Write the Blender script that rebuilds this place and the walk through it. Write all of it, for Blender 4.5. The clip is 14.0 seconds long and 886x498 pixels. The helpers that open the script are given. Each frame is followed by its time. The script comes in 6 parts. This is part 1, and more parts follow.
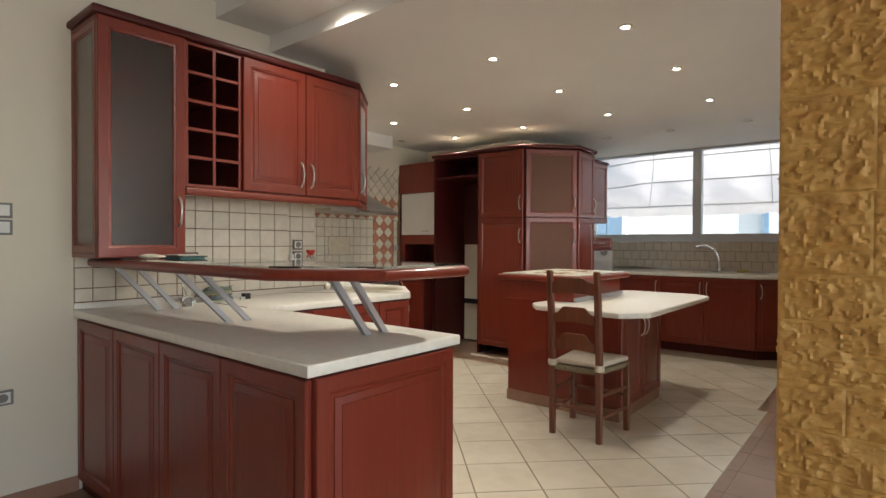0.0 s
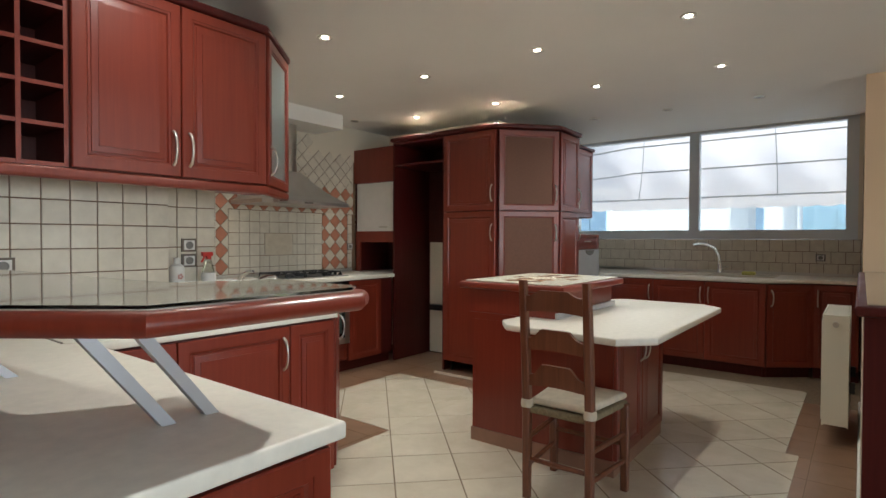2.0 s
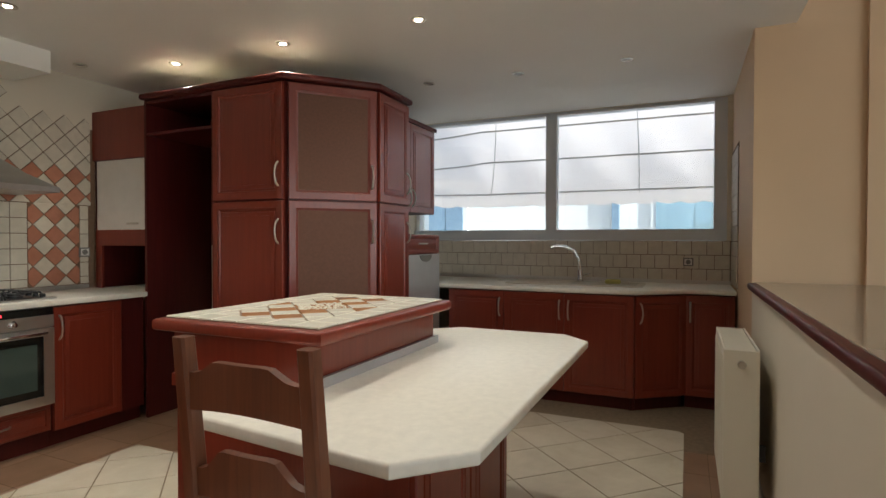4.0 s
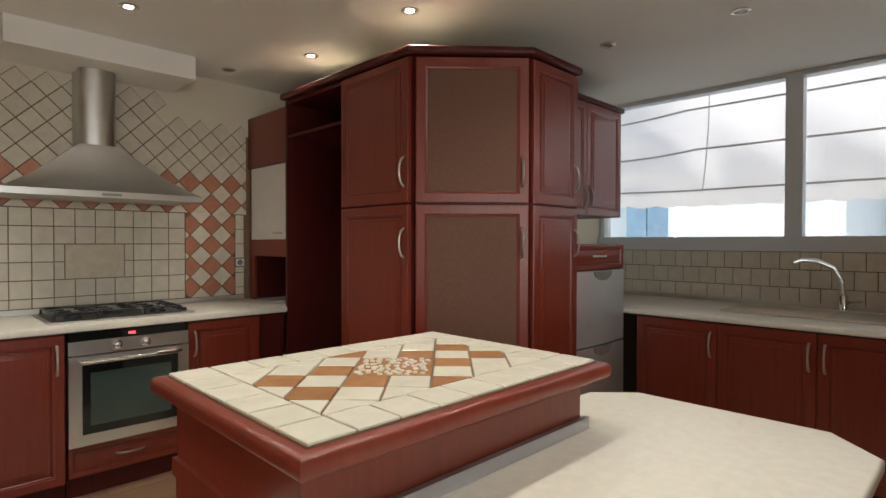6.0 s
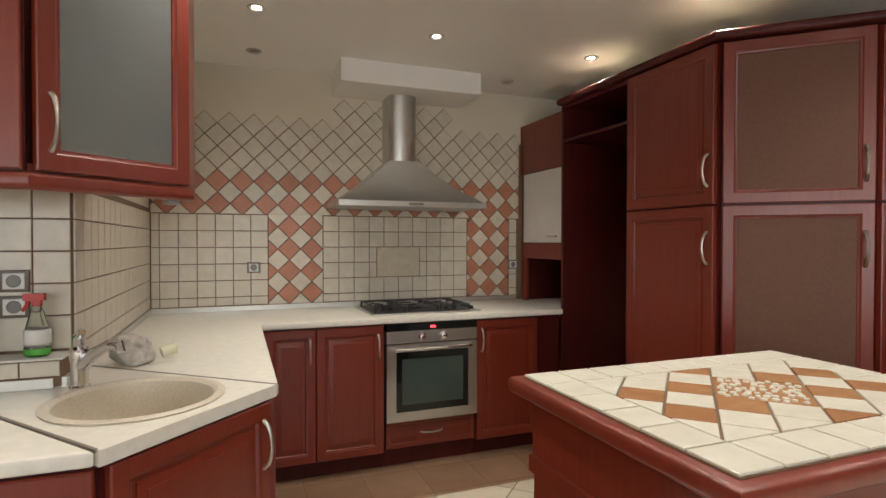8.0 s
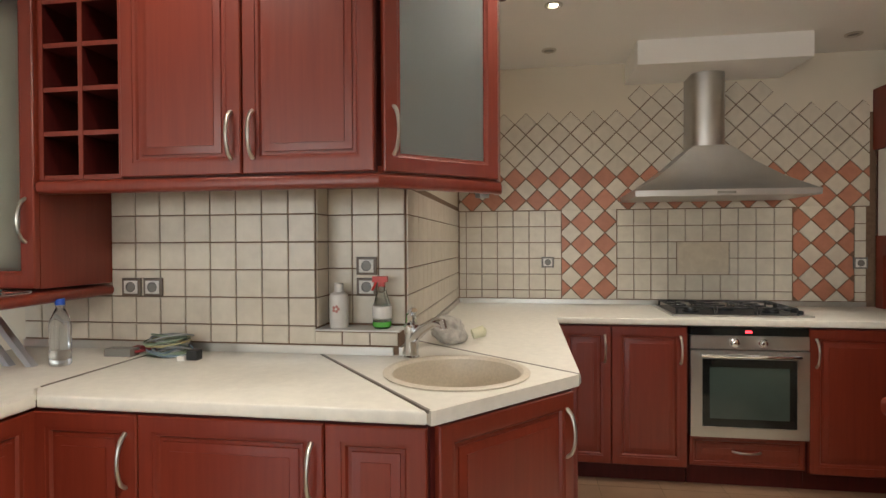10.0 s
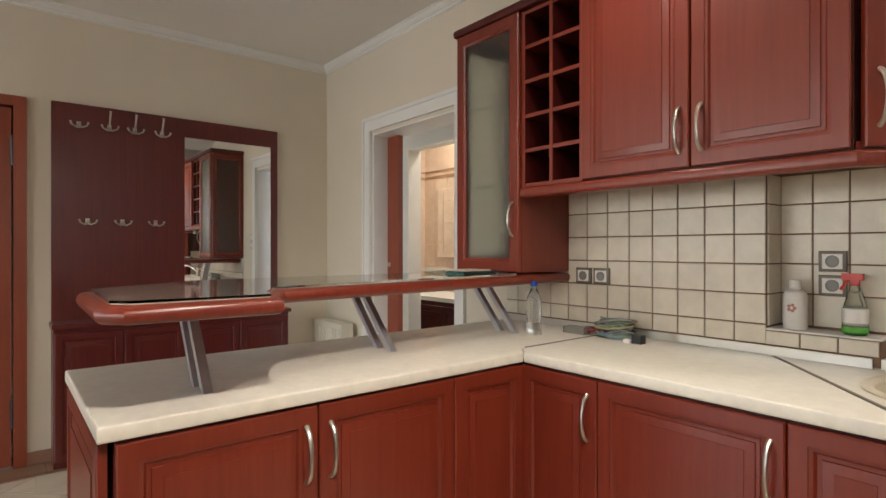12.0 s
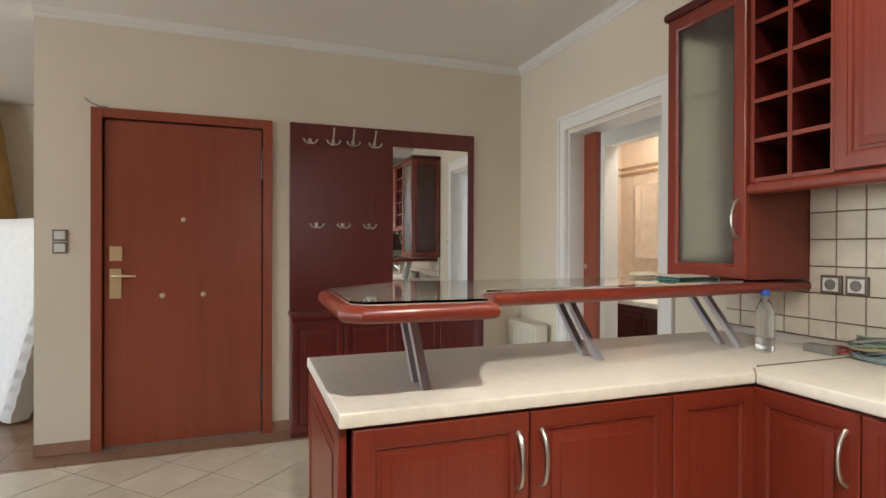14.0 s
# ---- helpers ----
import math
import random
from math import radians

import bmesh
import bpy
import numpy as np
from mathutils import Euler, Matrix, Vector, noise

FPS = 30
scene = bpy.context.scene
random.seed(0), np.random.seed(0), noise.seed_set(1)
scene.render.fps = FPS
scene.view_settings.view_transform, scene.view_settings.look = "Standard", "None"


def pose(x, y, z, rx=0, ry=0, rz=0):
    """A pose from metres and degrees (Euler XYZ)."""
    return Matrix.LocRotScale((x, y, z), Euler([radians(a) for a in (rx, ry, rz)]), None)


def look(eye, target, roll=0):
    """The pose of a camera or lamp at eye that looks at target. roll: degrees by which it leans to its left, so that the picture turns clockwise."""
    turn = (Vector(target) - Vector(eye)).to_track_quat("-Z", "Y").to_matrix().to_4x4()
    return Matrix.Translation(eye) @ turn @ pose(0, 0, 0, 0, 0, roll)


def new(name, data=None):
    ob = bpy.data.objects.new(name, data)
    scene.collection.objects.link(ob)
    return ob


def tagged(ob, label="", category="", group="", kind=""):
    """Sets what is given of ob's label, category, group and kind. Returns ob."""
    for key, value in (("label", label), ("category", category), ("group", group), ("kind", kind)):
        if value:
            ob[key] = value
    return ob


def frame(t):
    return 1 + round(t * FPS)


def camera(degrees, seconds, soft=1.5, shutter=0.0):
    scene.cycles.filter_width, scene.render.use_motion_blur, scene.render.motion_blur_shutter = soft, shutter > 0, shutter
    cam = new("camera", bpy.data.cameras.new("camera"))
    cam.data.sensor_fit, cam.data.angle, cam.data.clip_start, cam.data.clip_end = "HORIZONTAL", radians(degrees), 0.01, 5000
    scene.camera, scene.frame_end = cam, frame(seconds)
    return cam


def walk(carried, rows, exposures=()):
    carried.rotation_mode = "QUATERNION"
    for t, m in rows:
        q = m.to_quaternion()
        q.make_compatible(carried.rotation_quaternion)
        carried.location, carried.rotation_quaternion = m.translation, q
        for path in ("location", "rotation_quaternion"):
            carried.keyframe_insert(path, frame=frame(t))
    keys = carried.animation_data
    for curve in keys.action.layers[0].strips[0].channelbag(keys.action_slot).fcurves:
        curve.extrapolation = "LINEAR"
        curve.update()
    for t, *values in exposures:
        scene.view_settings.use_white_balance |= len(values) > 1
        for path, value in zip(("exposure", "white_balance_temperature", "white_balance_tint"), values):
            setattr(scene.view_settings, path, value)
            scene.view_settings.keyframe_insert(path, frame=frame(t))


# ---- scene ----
cam = camera(78.5, 14.0)
PATH = [
    (0, (0.059, 0.037, 1.278), (1.6, 1.311, 1.256), 0.2),
    (0.5, (0.132, 0.063, 1.283), (1.68, 1.329, 1.258), 0.2),
    (1, (0.328, 0.196, 1.288), (1.88, 1.457, 1.256), 0.3),
    (1.5, (0.592, 0.345, 1.297), (2.158, 1.589, 1.267), 0.2),
    (2, (0.938, 0.47, 1.302), (2.521, 1.692, 1.264), 0.2),
    (2.5, (1.262, 0.618, 1.309), (2.913, 1.746, 1.271), 0.3),
    (3, (1.63, 0.683, 1.294), (3.423, 1.569, 1.259), 0.3),
    (3.2, (1.809, 0.718, 1.277), (3.638, 1.526, 1.246), 0.1),
    (5.3, (3.217, 0.949, 1.364), (4.935, 1.972, 1.322), 0.0),
    (5.5, (3.286, 0.988, 1.356), (4.941, 2.111, 1.324), 0.1),
    (6, (3.366, 1.054, 1.369), (4.771, 2.477, 1.342), 0.1),
    (6.5, (3.389, 1.086, 1.383), (4.544, 2.718, 1.361), 0.1),
    (7, (3.303, 1.138, 1.398), (4.318, 2.861, 1.374), 0.3),
    (7.2, (3.255, 1.168, 1.403), (4.206, 2.928, 1.377), 0.2),
    (9.3, (3.028, 1.26, 1.358), (3.22, 3.25, 1.335), -0.0),
    (9.5, (3.031, 1.269, 1.354), (3.1, 3.268, 1.333), -0.1),
    (10, (3.057, 1.278, 1.354), (2.759, 3.255, 1.33), -0.3),
    (10.5, (3.083, 1.277, 1.336), (2.378, 3.148, 1.324), -0.7),
    (11, (3.08, 1.23, 1.326), (2.01, 2.92, 1.315), -0.5),
    (11.5, (3.049, 1.184, 1.333), (1.708, 2.668, 1.312), -0.6),
    (12, (3.029, 1.142, 1.306), (1.482, 2.409, 1.305), 0.0),
    (12.5, (2.992, 1.119, 1.303), (1.307, 2.197, 1.304), 0.0),
    (13, (2.97, 1.099, 1.316), (1.185, 2.0, 1.316), 0.1),
    (13.5, (2.964, 1.082, 1.321), (1.111, 1.835, 1.318), 0.2),
    (14, (2.966, 1.094, 1.323), (1.086, 1.778, 1.316), 0.2),
]
walk(cam, [(t, look(eye, target, roll)) for t, eye, target, roll in PATH], exposures=[(0.0, 1.27, 6200, 7), (2.0, 1.16, 5800, 4), (3.0, 1.08, 5900, 5), (5.5, 1.03, 6300, 6), (6.5, 1.12, 6150, 8), (9.5, 1.22, 6250, 9), (11.5, 1.22, 6500, 10), (13.0, 1.38, 6350, 9), (14.0, 1.45, 6250, 9)])

# ---- world, sun, lights ----
world = bpy.data.worlds.new("world")
scene.world = world
world.use_nodes = True
wn = world.node_tree
sky = wn.nodes.new("ShaderNodeTexSky")
sky.sky_type = "NISHITA"
sky.sun_disc = False
sky.sun_elevation = radians(48)
sky.sun_rotation = radians(194)
wn.nodes["Background"].inputs["Strength"].default_value = 0.15
wn.links.new(sky.outputs[0], wn.nodes["Background"].inputs[0])

sun_data = bpy.data.lights.new("sun", "SUN")
sun_data.energy, sun_data.angle, sun_data.color = 5.0, radians(0.6), (1.0, 0.95, 0.88)
sun = new("sun", sun_data)
sun.matrix_world = look((-6, -22, 24), (0, 0, 0))

LAMP_POWER = 12.0
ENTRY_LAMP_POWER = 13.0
NEAR_LAMP_POWER = 68.0
LAMP_COLOR = (1.0, 0.91, 0.79)
LIVING_POWER = 66.0

# ---- materials ----
def mat(name):
    m = bpy.data.materials.new(name)
    m.use_nodes = True
    nt = m.node_tree
    return m, nt, nt.nodes["Principled BSDF"]


def tint(nt, fac, stops):
    r = nt.nodes.new("ShaderNodeValToRGB")
    els = r.color_ramp.elements
    while len(els) < len(stops):
        els.new(0.5)
    for e, (p, c) in zip(els, stops):
        e.position, e.color = p, (*c, 1)
    nt.links.new(fac, r.inputs[0])
    return r.outputs[0]


def coords(nt, scale=(1, 1, 1), shift=True):
    tc = nt.nodes.new("ShaderNodeTexCoord")
    mp = nt.nodes.new("ShaderNodeMapping")
    mp.inputs["Scale"].default_value = scale
    nt.links.new(tc.outputs["Object"], mp.inputs["Vector"])
    if shift:
        oi = nt.nodes.new("ShaderNodeObjectInfo")
        mul = nt.nodes.new("ShaderNodeVectorMath")
        mul.operation = "SCALE"
        mul.inputs[0].default_value = (37.0, 19.0, 53.0)
        nt.links.new(oi.outputs["Random"], mul.inputs["Scale"])
        nt.links.new(mul.outputs[0], mp.inputs["Location"])
    return mp.outputs[0]


def noise_tex(nt, vec, scale, detail=4, rough=0.55, dist=0.0):
    n = nt.nodes.new("ShaderNodeTexNoise")
    n.inputs["Scale"].default_value = scale
    n.inputs["Detail"].default_value = detail
    n.inputs["Roughness"].default_value = rough
    n.inputs["Distortion"].default_value = dist
    nt.links.new(vec, n.inputs["Vector"])
    return n.outputs["Fac"]


def bump(nt, bsdf, height, strength, dist=0.002):
    b = nt.nodes.new("ShaderNodeBump")
    b.inputs["Strength"].default_value = strength
    b.inputs["Distance"].default_value = dist
    nt.links.new(height, b.inputs["Height"])
    nt.links.new(b.outputs[0], bsdf.inputs["Normal"])


def mixed(nt, a, b, fac=0.5, kind="MIX"):
    m = nt.nodes.new("ShaderNodeMix")
    m.data_type, m.blend_type = "RGBA", kind
    if isinstance(fac, float):
        m.inputs[0].default_value = fac
    else:
        nt.links.new(fac, m.inputs[0])
    nt.links.new(a, m.inputs[6])
    nt.links.new(b, m.inputs[7])
    return m.outputs[2]


def wood(name, dark, light, rough=0.32, grain=(55, 55, 2.2), varied=0.2, coat=0.22):
    m, nt, b = mat(name)
    v = coords(nt, grain)
    g = noise_tex(nt, v, 1.0, 6, 0.6, 0.6)
    v2 = coords(nt, (2.2, 2.2, 0.9))
    big = noise_tex(nt, v2, 1.0, 2)
    c1 = tint(nt, g, [(0.3, dark), (0.72, light)])
    mid = tuple(0.62 * x for x in dark)
    c2 = tint(nt, big, [(0.3, mid), (0.75, light)])
    col = mixed(nt, c1, c2, varied)
    nt.links.new(col, b.inputs["Base Color"])
    r = nt.nodes.new("ShaderNodeMapRange")
    r.inputs[3].default_value, r.inputs[4].default_value = rough - 0.05, rough + 0.12
    nt.links.new(big, r.inputs[0])
    nt.links.new(r.outputs[0], b.inputs["Roughness"])
    b.inputs["Coat Weight"].default_value = coat
    b.inputs["Coat Roughness"].default_value = 0.25
    bump(nt, b, g, 0.03, 0.001)
    return m


def plain(name, col, rough=0.5, metal=0.0, spread=0.06, scale=6.0, bumpy=0.05, fine=90.0):
    m, nt, b = mat(name)
    v = coords(nt)
    n = noise_tex(nt, v, scale, 3)
    hi = tuple(min(1, c * (1 + spread)) for c in col)
    lo = tuple(c * (1 - spread) for c in col)
    nt.links.new(tint(nt, n, [(0.3, lo), (0.7, hi)]), b.inputs["Base Color"])
    b.inputs["Roughness"].default_value = rough
    b.inputs["Metallic"].default_value = metal
    if bumpy:
        bump(nt, b, noise_tex(nt, v, fine, 3), bumpy, 0.001)
    return m


def tile_mat(name, lo, hi, rough=0.35, blot=14.0):
    m, nt, b = mat(name)
    v = coords(nt)
    oi = nt.nodes.new("ShaderNodeObjectInfo")
    geo = nt.nodes.new("ShaderNodeNewGeometry")
    add = nt.nodes.new("ShaderNodeMath")
    add.operation = "ADD"
    nt.links.new(oi.outputs["Random"], add.inputs[0])
    nt.links.new(geo.outputs["Random Per Island"], add.inputs[1])
    fr = nt.nodes.new("ShaderNodeMath")
    fr.operation = "FRACT"
    nt.links.new(add.outputs[0], fr.inputs[0])
    c1 = tint(nt, fr.outputs[0], [(0.0, lo), (1.0, hi)])
    n = noise_tex(nt, v, blot, 5, 0.6, 0.3)
    c2 = tint(nt, n, [(0.3, tuple(0.86 * x for x in lo)), (0.7, hi)])
    nt.links.new(mixed(nt, c1, c2, 0.55), b.inputs["Base Color"])
    b.inputs["Roughness"].default_value = rough
    bump(nt, b, noise_tex(nt, v, 40, 4), 0.12, 0.002)
    return m


def glass_mat(name, col, rough, alpha_shadow=False):
    m, nt, b = mat(name)
    b.inputs["Base Color"].default_value = (*col, 1)
    b.inputs["Transmission Weight"].default_value = 1.0
    b.inputs["Roughness"].default_value = rough
    b.inputs["IOR"].default_value = 1.45
    return m


CHERRY = wood("cherry_wood", (0.165, 0.020, 0.009), (0.215, 0.032, 0.014))
# Also colours the wine rack's boards, in place of the shade inside it.
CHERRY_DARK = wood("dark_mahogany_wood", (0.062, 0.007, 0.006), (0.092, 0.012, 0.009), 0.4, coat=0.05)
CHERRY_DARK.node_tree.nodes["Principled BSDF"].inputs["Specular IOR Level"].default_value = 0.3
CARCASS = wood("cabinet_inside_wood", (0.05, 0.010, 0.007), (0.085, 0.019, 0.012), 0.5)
RACKWOOD = wood("mahogany_rack_wood", (0.095, 0.011, 0.010), (0.145, 0.021, 0.016), 0.3)
DOORWOOD = wood("door_veneer", (0.245, 0.047, 0.020), (0.305, 0.066, 0.028), 0.38, (16, 16, 1.1))
CHAIRWOOD = wood("walnut_chair_wood", (0.10, 0.030, 0.012), (0.19, 0.062, 0.024), 0.4)
COUNTER = plain("cream_laminate", (0.77, 0.73, 0.64), 0.36, 0, 0.05, 30, 0.03, 200)
WALLPAINT = plain("cream_wall_paint", (0.70, 0.63, 0.51), 0.7, 0, 0.03, 1.5, 0.12, 120)
BEIGEPAINT = plain("warm_beige_paint", (0.68, 0.49, 0.31), 0.7, 0, 0.03, 1.5, 0.12, 120)
CEILPAINT = plain("white_ceiling_paint", (0.85, 0.83, 0.79), 0.75, 0, 0.02, 1.2, 0.06, 120)
WHITEPAINT = plain("white_gloss_paint", (0.80, 0.79, 0.76), 0.35, 0, 0.02, 3, 0.03)
WTILE = tile_mat("cream_wall_tile", (0.62, 0.56, 0.46), (0.72, 0.66, 0.55), 0.3)
TTILE = tile_mat("terracotta_tile", (0.42, 0.165, 0.095), (0.55, 0.23, 0.14), 0.35)
FTILE = tile_mat("cream_floor_tile", (0.60, 0.53, 0.40), (0.70, 0.63, 0.50), 0.26, 5)
BTILE = tile_mat("brown_floor_tile", (0.20, 0.115, 0.068), (0.30, 0.18, 0.11), 0.3, 5)
GROUT = plain("brown_grout", (0.19, 0.115, 0.07), 0.85, 0, 0.15, 40, 0.2)
FGROUT = plain("floor_grout", (0.20, 0.145, 0.09), 0.8, 0, 0.15, 30, 0.2)
STEEL = plain("brushed_steel", (0.56, 0.55, 0.53), 0.33, 1.0, 0.05, 8, 0.04, 300)
CHROME = plain("chrome", (0.75, 0.75, 0.75), 0.09, 1.0, 0.01, 4, 0)
NICKEL = plain("satin_nickel", (0.55, 0.52, 0.46), 0.33, 1.0, 0.04, 8, 0)
ALU = plain("silver_painted_metal", (0.50, 0.51, 0.54), 0.38, 0.6, 0.04, 8, 0.03)
BRASS = plain("pale_brass", (0.74, 0.64, 0.46), 0.35, 1.0, 0.05, 8, 0)
BLACK = plain("black_enamel", (0.012, 0.012, 0.013), 0.3, 0, 0.1, 20, 0.05)
BLACKGLASS = plain("black_oven_glass", (0.008, 0.010, 0.010), 0.06, 0, 0.02, 4, 0)
DARKFRAME = plain("dark_bronze_plastic", (0.13, 0.098, 0.072), 0.35, 0, 0.05, 10, 0)
GREYPLASTIC = plain("grey_plastic", (0.19, 0.18, 0.165), 0.4, 0, 0.05, 10, 0)
WHITEPLASTIC = plain("white_plastic", (0.72, 0.70, 0.66), 0.4, 0, 0.03, 10, 0)
RADPAINT = plain("ivory_radiator_enamel", (0.74, 0.70, 0.58), 0.32, 0, 0.02, 3, 0)
FROST = glass_mat("frosted_glass", (0.74, 0.80, 0.77), 0.5)
FROST.node_tree.nodes["Principled BSDF"].inputs["Transmission Weight"].default_value = 0.89
CLEARFROST = glass_mat("satin_glass", (0.86, 0.89, 0.84), 0.3)
GREYGLASS = plain("smoked_frosted_glass", (0.15, 0.07, 0.045), 0.6, 0, 0.08, 60, 0.06, 200)
GREYGLASS.node_tree.nodes["Principled BSDF"].inputs["Specular IOR Level"].default_value = 0.3
GLASS = glass_mat("clear_glass", (0.93, 0.97, 0.95), 0.02)
SINKSTONE = plain("beige_composite_sink", (0.60, 0.53, 0.42), 0.4, 0, 0.08, 120, 0.05)


def stone_mat(name, lo, mid, hi, scale, rel):
    m, nt, b = mat(name)
    v = coords(nt)
    n = noise_tex(nt, v, scale, 8, 0.65, 0.5)
    n2 = noise_tex(nt, v, scale * 5, 5, 0.65)
    c = mixed(nt, tint(nt, n, [(0.25, lo), (0.5, mid), (0.78, hi)]), tint(nt, n2, [(0.3, lo), (0.7, hi)]), 0.3)
    nt.links.new(c, b.inputs["Base Color"])
    b.inputs["Roughness"].default_value = 0.55
    bump(nt, b, n2, 0.6, rel)
    return m


GOLDSTONE = stone_mat("gold_split_stone", (0.42, 0.20, 0.045), (0.58, 0.325, 0.08), (0.71, 0.46, 0.16), 7, 0.006)
BRICK = stone_mat("reclaimed_brick", (0.20, 0.085, 0.045), (0.38, 0.18, 0.095), (0.50, 0.29, 0.17), 9, 0.006)
MORTAR = plain("mortar", (0.16, 0.12, 0.09), 0.9, 0, 0.2, 30, 0.4)
PEACHTILE = tile_mat("peach_bathroom_tile", (0.62, 0.47, 0.35), (0.72, 0.57, 0.44), 0.3, 9)


# ---- geometry helpers ----
def box(bm, a, b):
    x0, y0, z0 = a
    x1, y1, z1 = b
    v = [bm.verts.new(p) for p in ((x0, y0, z0), (x1, y0, z0), (x1, y1, z0), (x0, y1, z0), (x0, y0, z1), (x1, y0, z1), (x1, y1, z1), (x0, y1, z1))]
    for f in ((3, 2, 1, 0), (4, 5, 6, 7), (0, 1, 5, 4), (1, 2, 6, 5), (2, 3, 7, 6), (3, 0, 4, 7)):
        bm.faces.new([v[i] for i in f])


def prism(bm, poly, z0, z1):
    lo = [bm.verts.new((x, y, z0)) for x, y in poly]
    hi = [bm.verts.new((x, y, z1)) for x, y in poly]
    bm.faces.new(lo[::-1])
    bm.faces.new(hi)
    n = len(poly)
    for i in range(n):
        bm.faces.new((lo[i], lo[(i + 1) % n], hi[(i + 1) % n], hi[i]))


def inset_poly(poly, d):
    """The counter-clockwise polygon moved inwards by d."""
    out = []
    n = len(poly)
    for i in range(n):
        p0, p1, p2 = Vector(poly[i - 1]), Vector(poly[i]), Vector(poly[(i + 1) % n])
        a, b = (p1 - p0).normalized(), (p2 - p1).normalized()
        na, nb = Vector((-a.y, a.x)), Vector((-b.y, b.x))
        k = (na + nb) / (1 + na.dot(nb))
        out.append(tuple(p1 + k * d))
    return out


def slab(bm, poly, z0, z1, r=0.012, steps=3):
    """A slab with rounded top and bottom edges."""
    rings = []
    for i in range(steps + 1):
        a = math.pi / 2 * i / steps
        rings.append((r * (1 - math.sin(a)), z0 + r * (1 - math.cos(a))))
    for i in range(steps + 1):
        a = math.pi / 2 * i / steps
        rings.append((r * (1 - math.cos(a)), z1 - r * (1 - math.sin(a))))
    loops = [[bm.verts.new((x, y, z)) for x, y in inset_poly(poly, d)] for d, z in rings]
    bm.faces.new(loops[0][::-1])
    bm.faces.new(loops[-1])
    n = len(poly)
    for a, b in zip(loops, loops[1:]):
        for i in range(n):
            bm.faces.new((a[i], a[(i + 1) % n], b[(i + 1) % n], b[i]))


def lathe(bm, prof, seg=20, at=(0, 0, 0), cap=True):
    rings = []
    for r, z in prof:
        rings.append([bm.verts.new((at[0] + r * math.cos(2 * math.pi * k / seg), at[1] + r * math.sin(2 * math.pi * k / seg), at[2] + z)) for k in range(seg)])
    for a, b in zip(rings, rings[1:]):
        for k in range(seg):
            bm.faces.new((a[k], a[(k + 1) % seg], b[(k + 1) % seg], b[k]))
    if cap:
        bm.faces.new(rings[0][::-1])
        bm.faces.new(rings[-1])


def tube(bm, pts, r, seg=8, flat=1.0):
    """A tube along points; r a number or one per point; flat squeezes it sideways."""
    pts = [Vector(p) for p in pts]
    rs = r if isinstance(r, (list, tuple)) else [r] * len(pts)
    prev = None
    up = Vector((0, 0, 1))
    rings = []
    for i, p in enumerate(pts):
        d = (pts[min(i + 1, len(pts) - 1)] - pts[max(i - 1, 0)]).normalized()
        if prev is None:
            s = d.cross(up)
            if s.length < 0.05:
                s = d.cross(Vector((1, 0, 0)))
            s.normalize()
        else:
            s = (prev - d * prev.dot(d)).normalized()
        prev = s
        t = s.cross(d)
        rings.append([bm.verts.new(p + rs[i] * (s * math.cos(2 * math.pi * k / seg) * flat + t * math.sin(2 * math.pi * k / seg))) for k in range(seg)])
    for a, b in zip(rings, rings[1:]):
        for k in range(seg):
            bm.faces.new((a[k], b[k], b[(k + 1) % seg], a[(k + 1) % seg]))
    bm.faces.new(rings[0])
    bm.faces.new(rings[-1][::-1])


def smooth(me, angle=35):
    for p in me.polygons:
        p.use_smooth = True
    me.set_sharp_from_angle(angle=radians(angle))


def finish(name, bm, material, bevel=0.0, soft=True):
    if bevel:
        bmesh.ops.bevel(bm, geom=[e for e in bm.edges if len(e.link_faces) == 2 and e.calc_face_angle(0) > 0.6], offset=bevel, segments=2, affect="EDGES", clamp_overlap=True)
    bmesh.ops.recalc_face_normals(bm, faces=bm.faces)
    me = bpy.data.meshes.new(name)
    bm.to_mesh(me)
    bm.free()
    me.materials.append(material)
    if soft:
        smooth(me)
    return me


def part(name, bm, material, parent=None, label="", m=None, bevel=0.0, soft=True):
    ob = new(name, finish(name, bm, material, bevel, soft))
    if parent is not None:
        ob.parent = parent
    if m is not None:
        ob.matrix_basis = m
    if label:
        tagged(ob, label)
    return ob


def boxes(name, material, parent, *pairs, m=None, bevel=0.0, label=""):
    bm = bmesh.new()
    for a, b in pairs:
        box(bm, a, b)
    return part(name, bm, material, parent, label, m, bevel)


def thing(name, m, label, category, group=""):
    ob = new(name)
    ob.empty_display_size = 0.1
    ob.matrix_basis = m
    return tagged(ob, label, category, group)


def struct(ob, label, category):
    return tagged(ob, label, category, kind="structure")


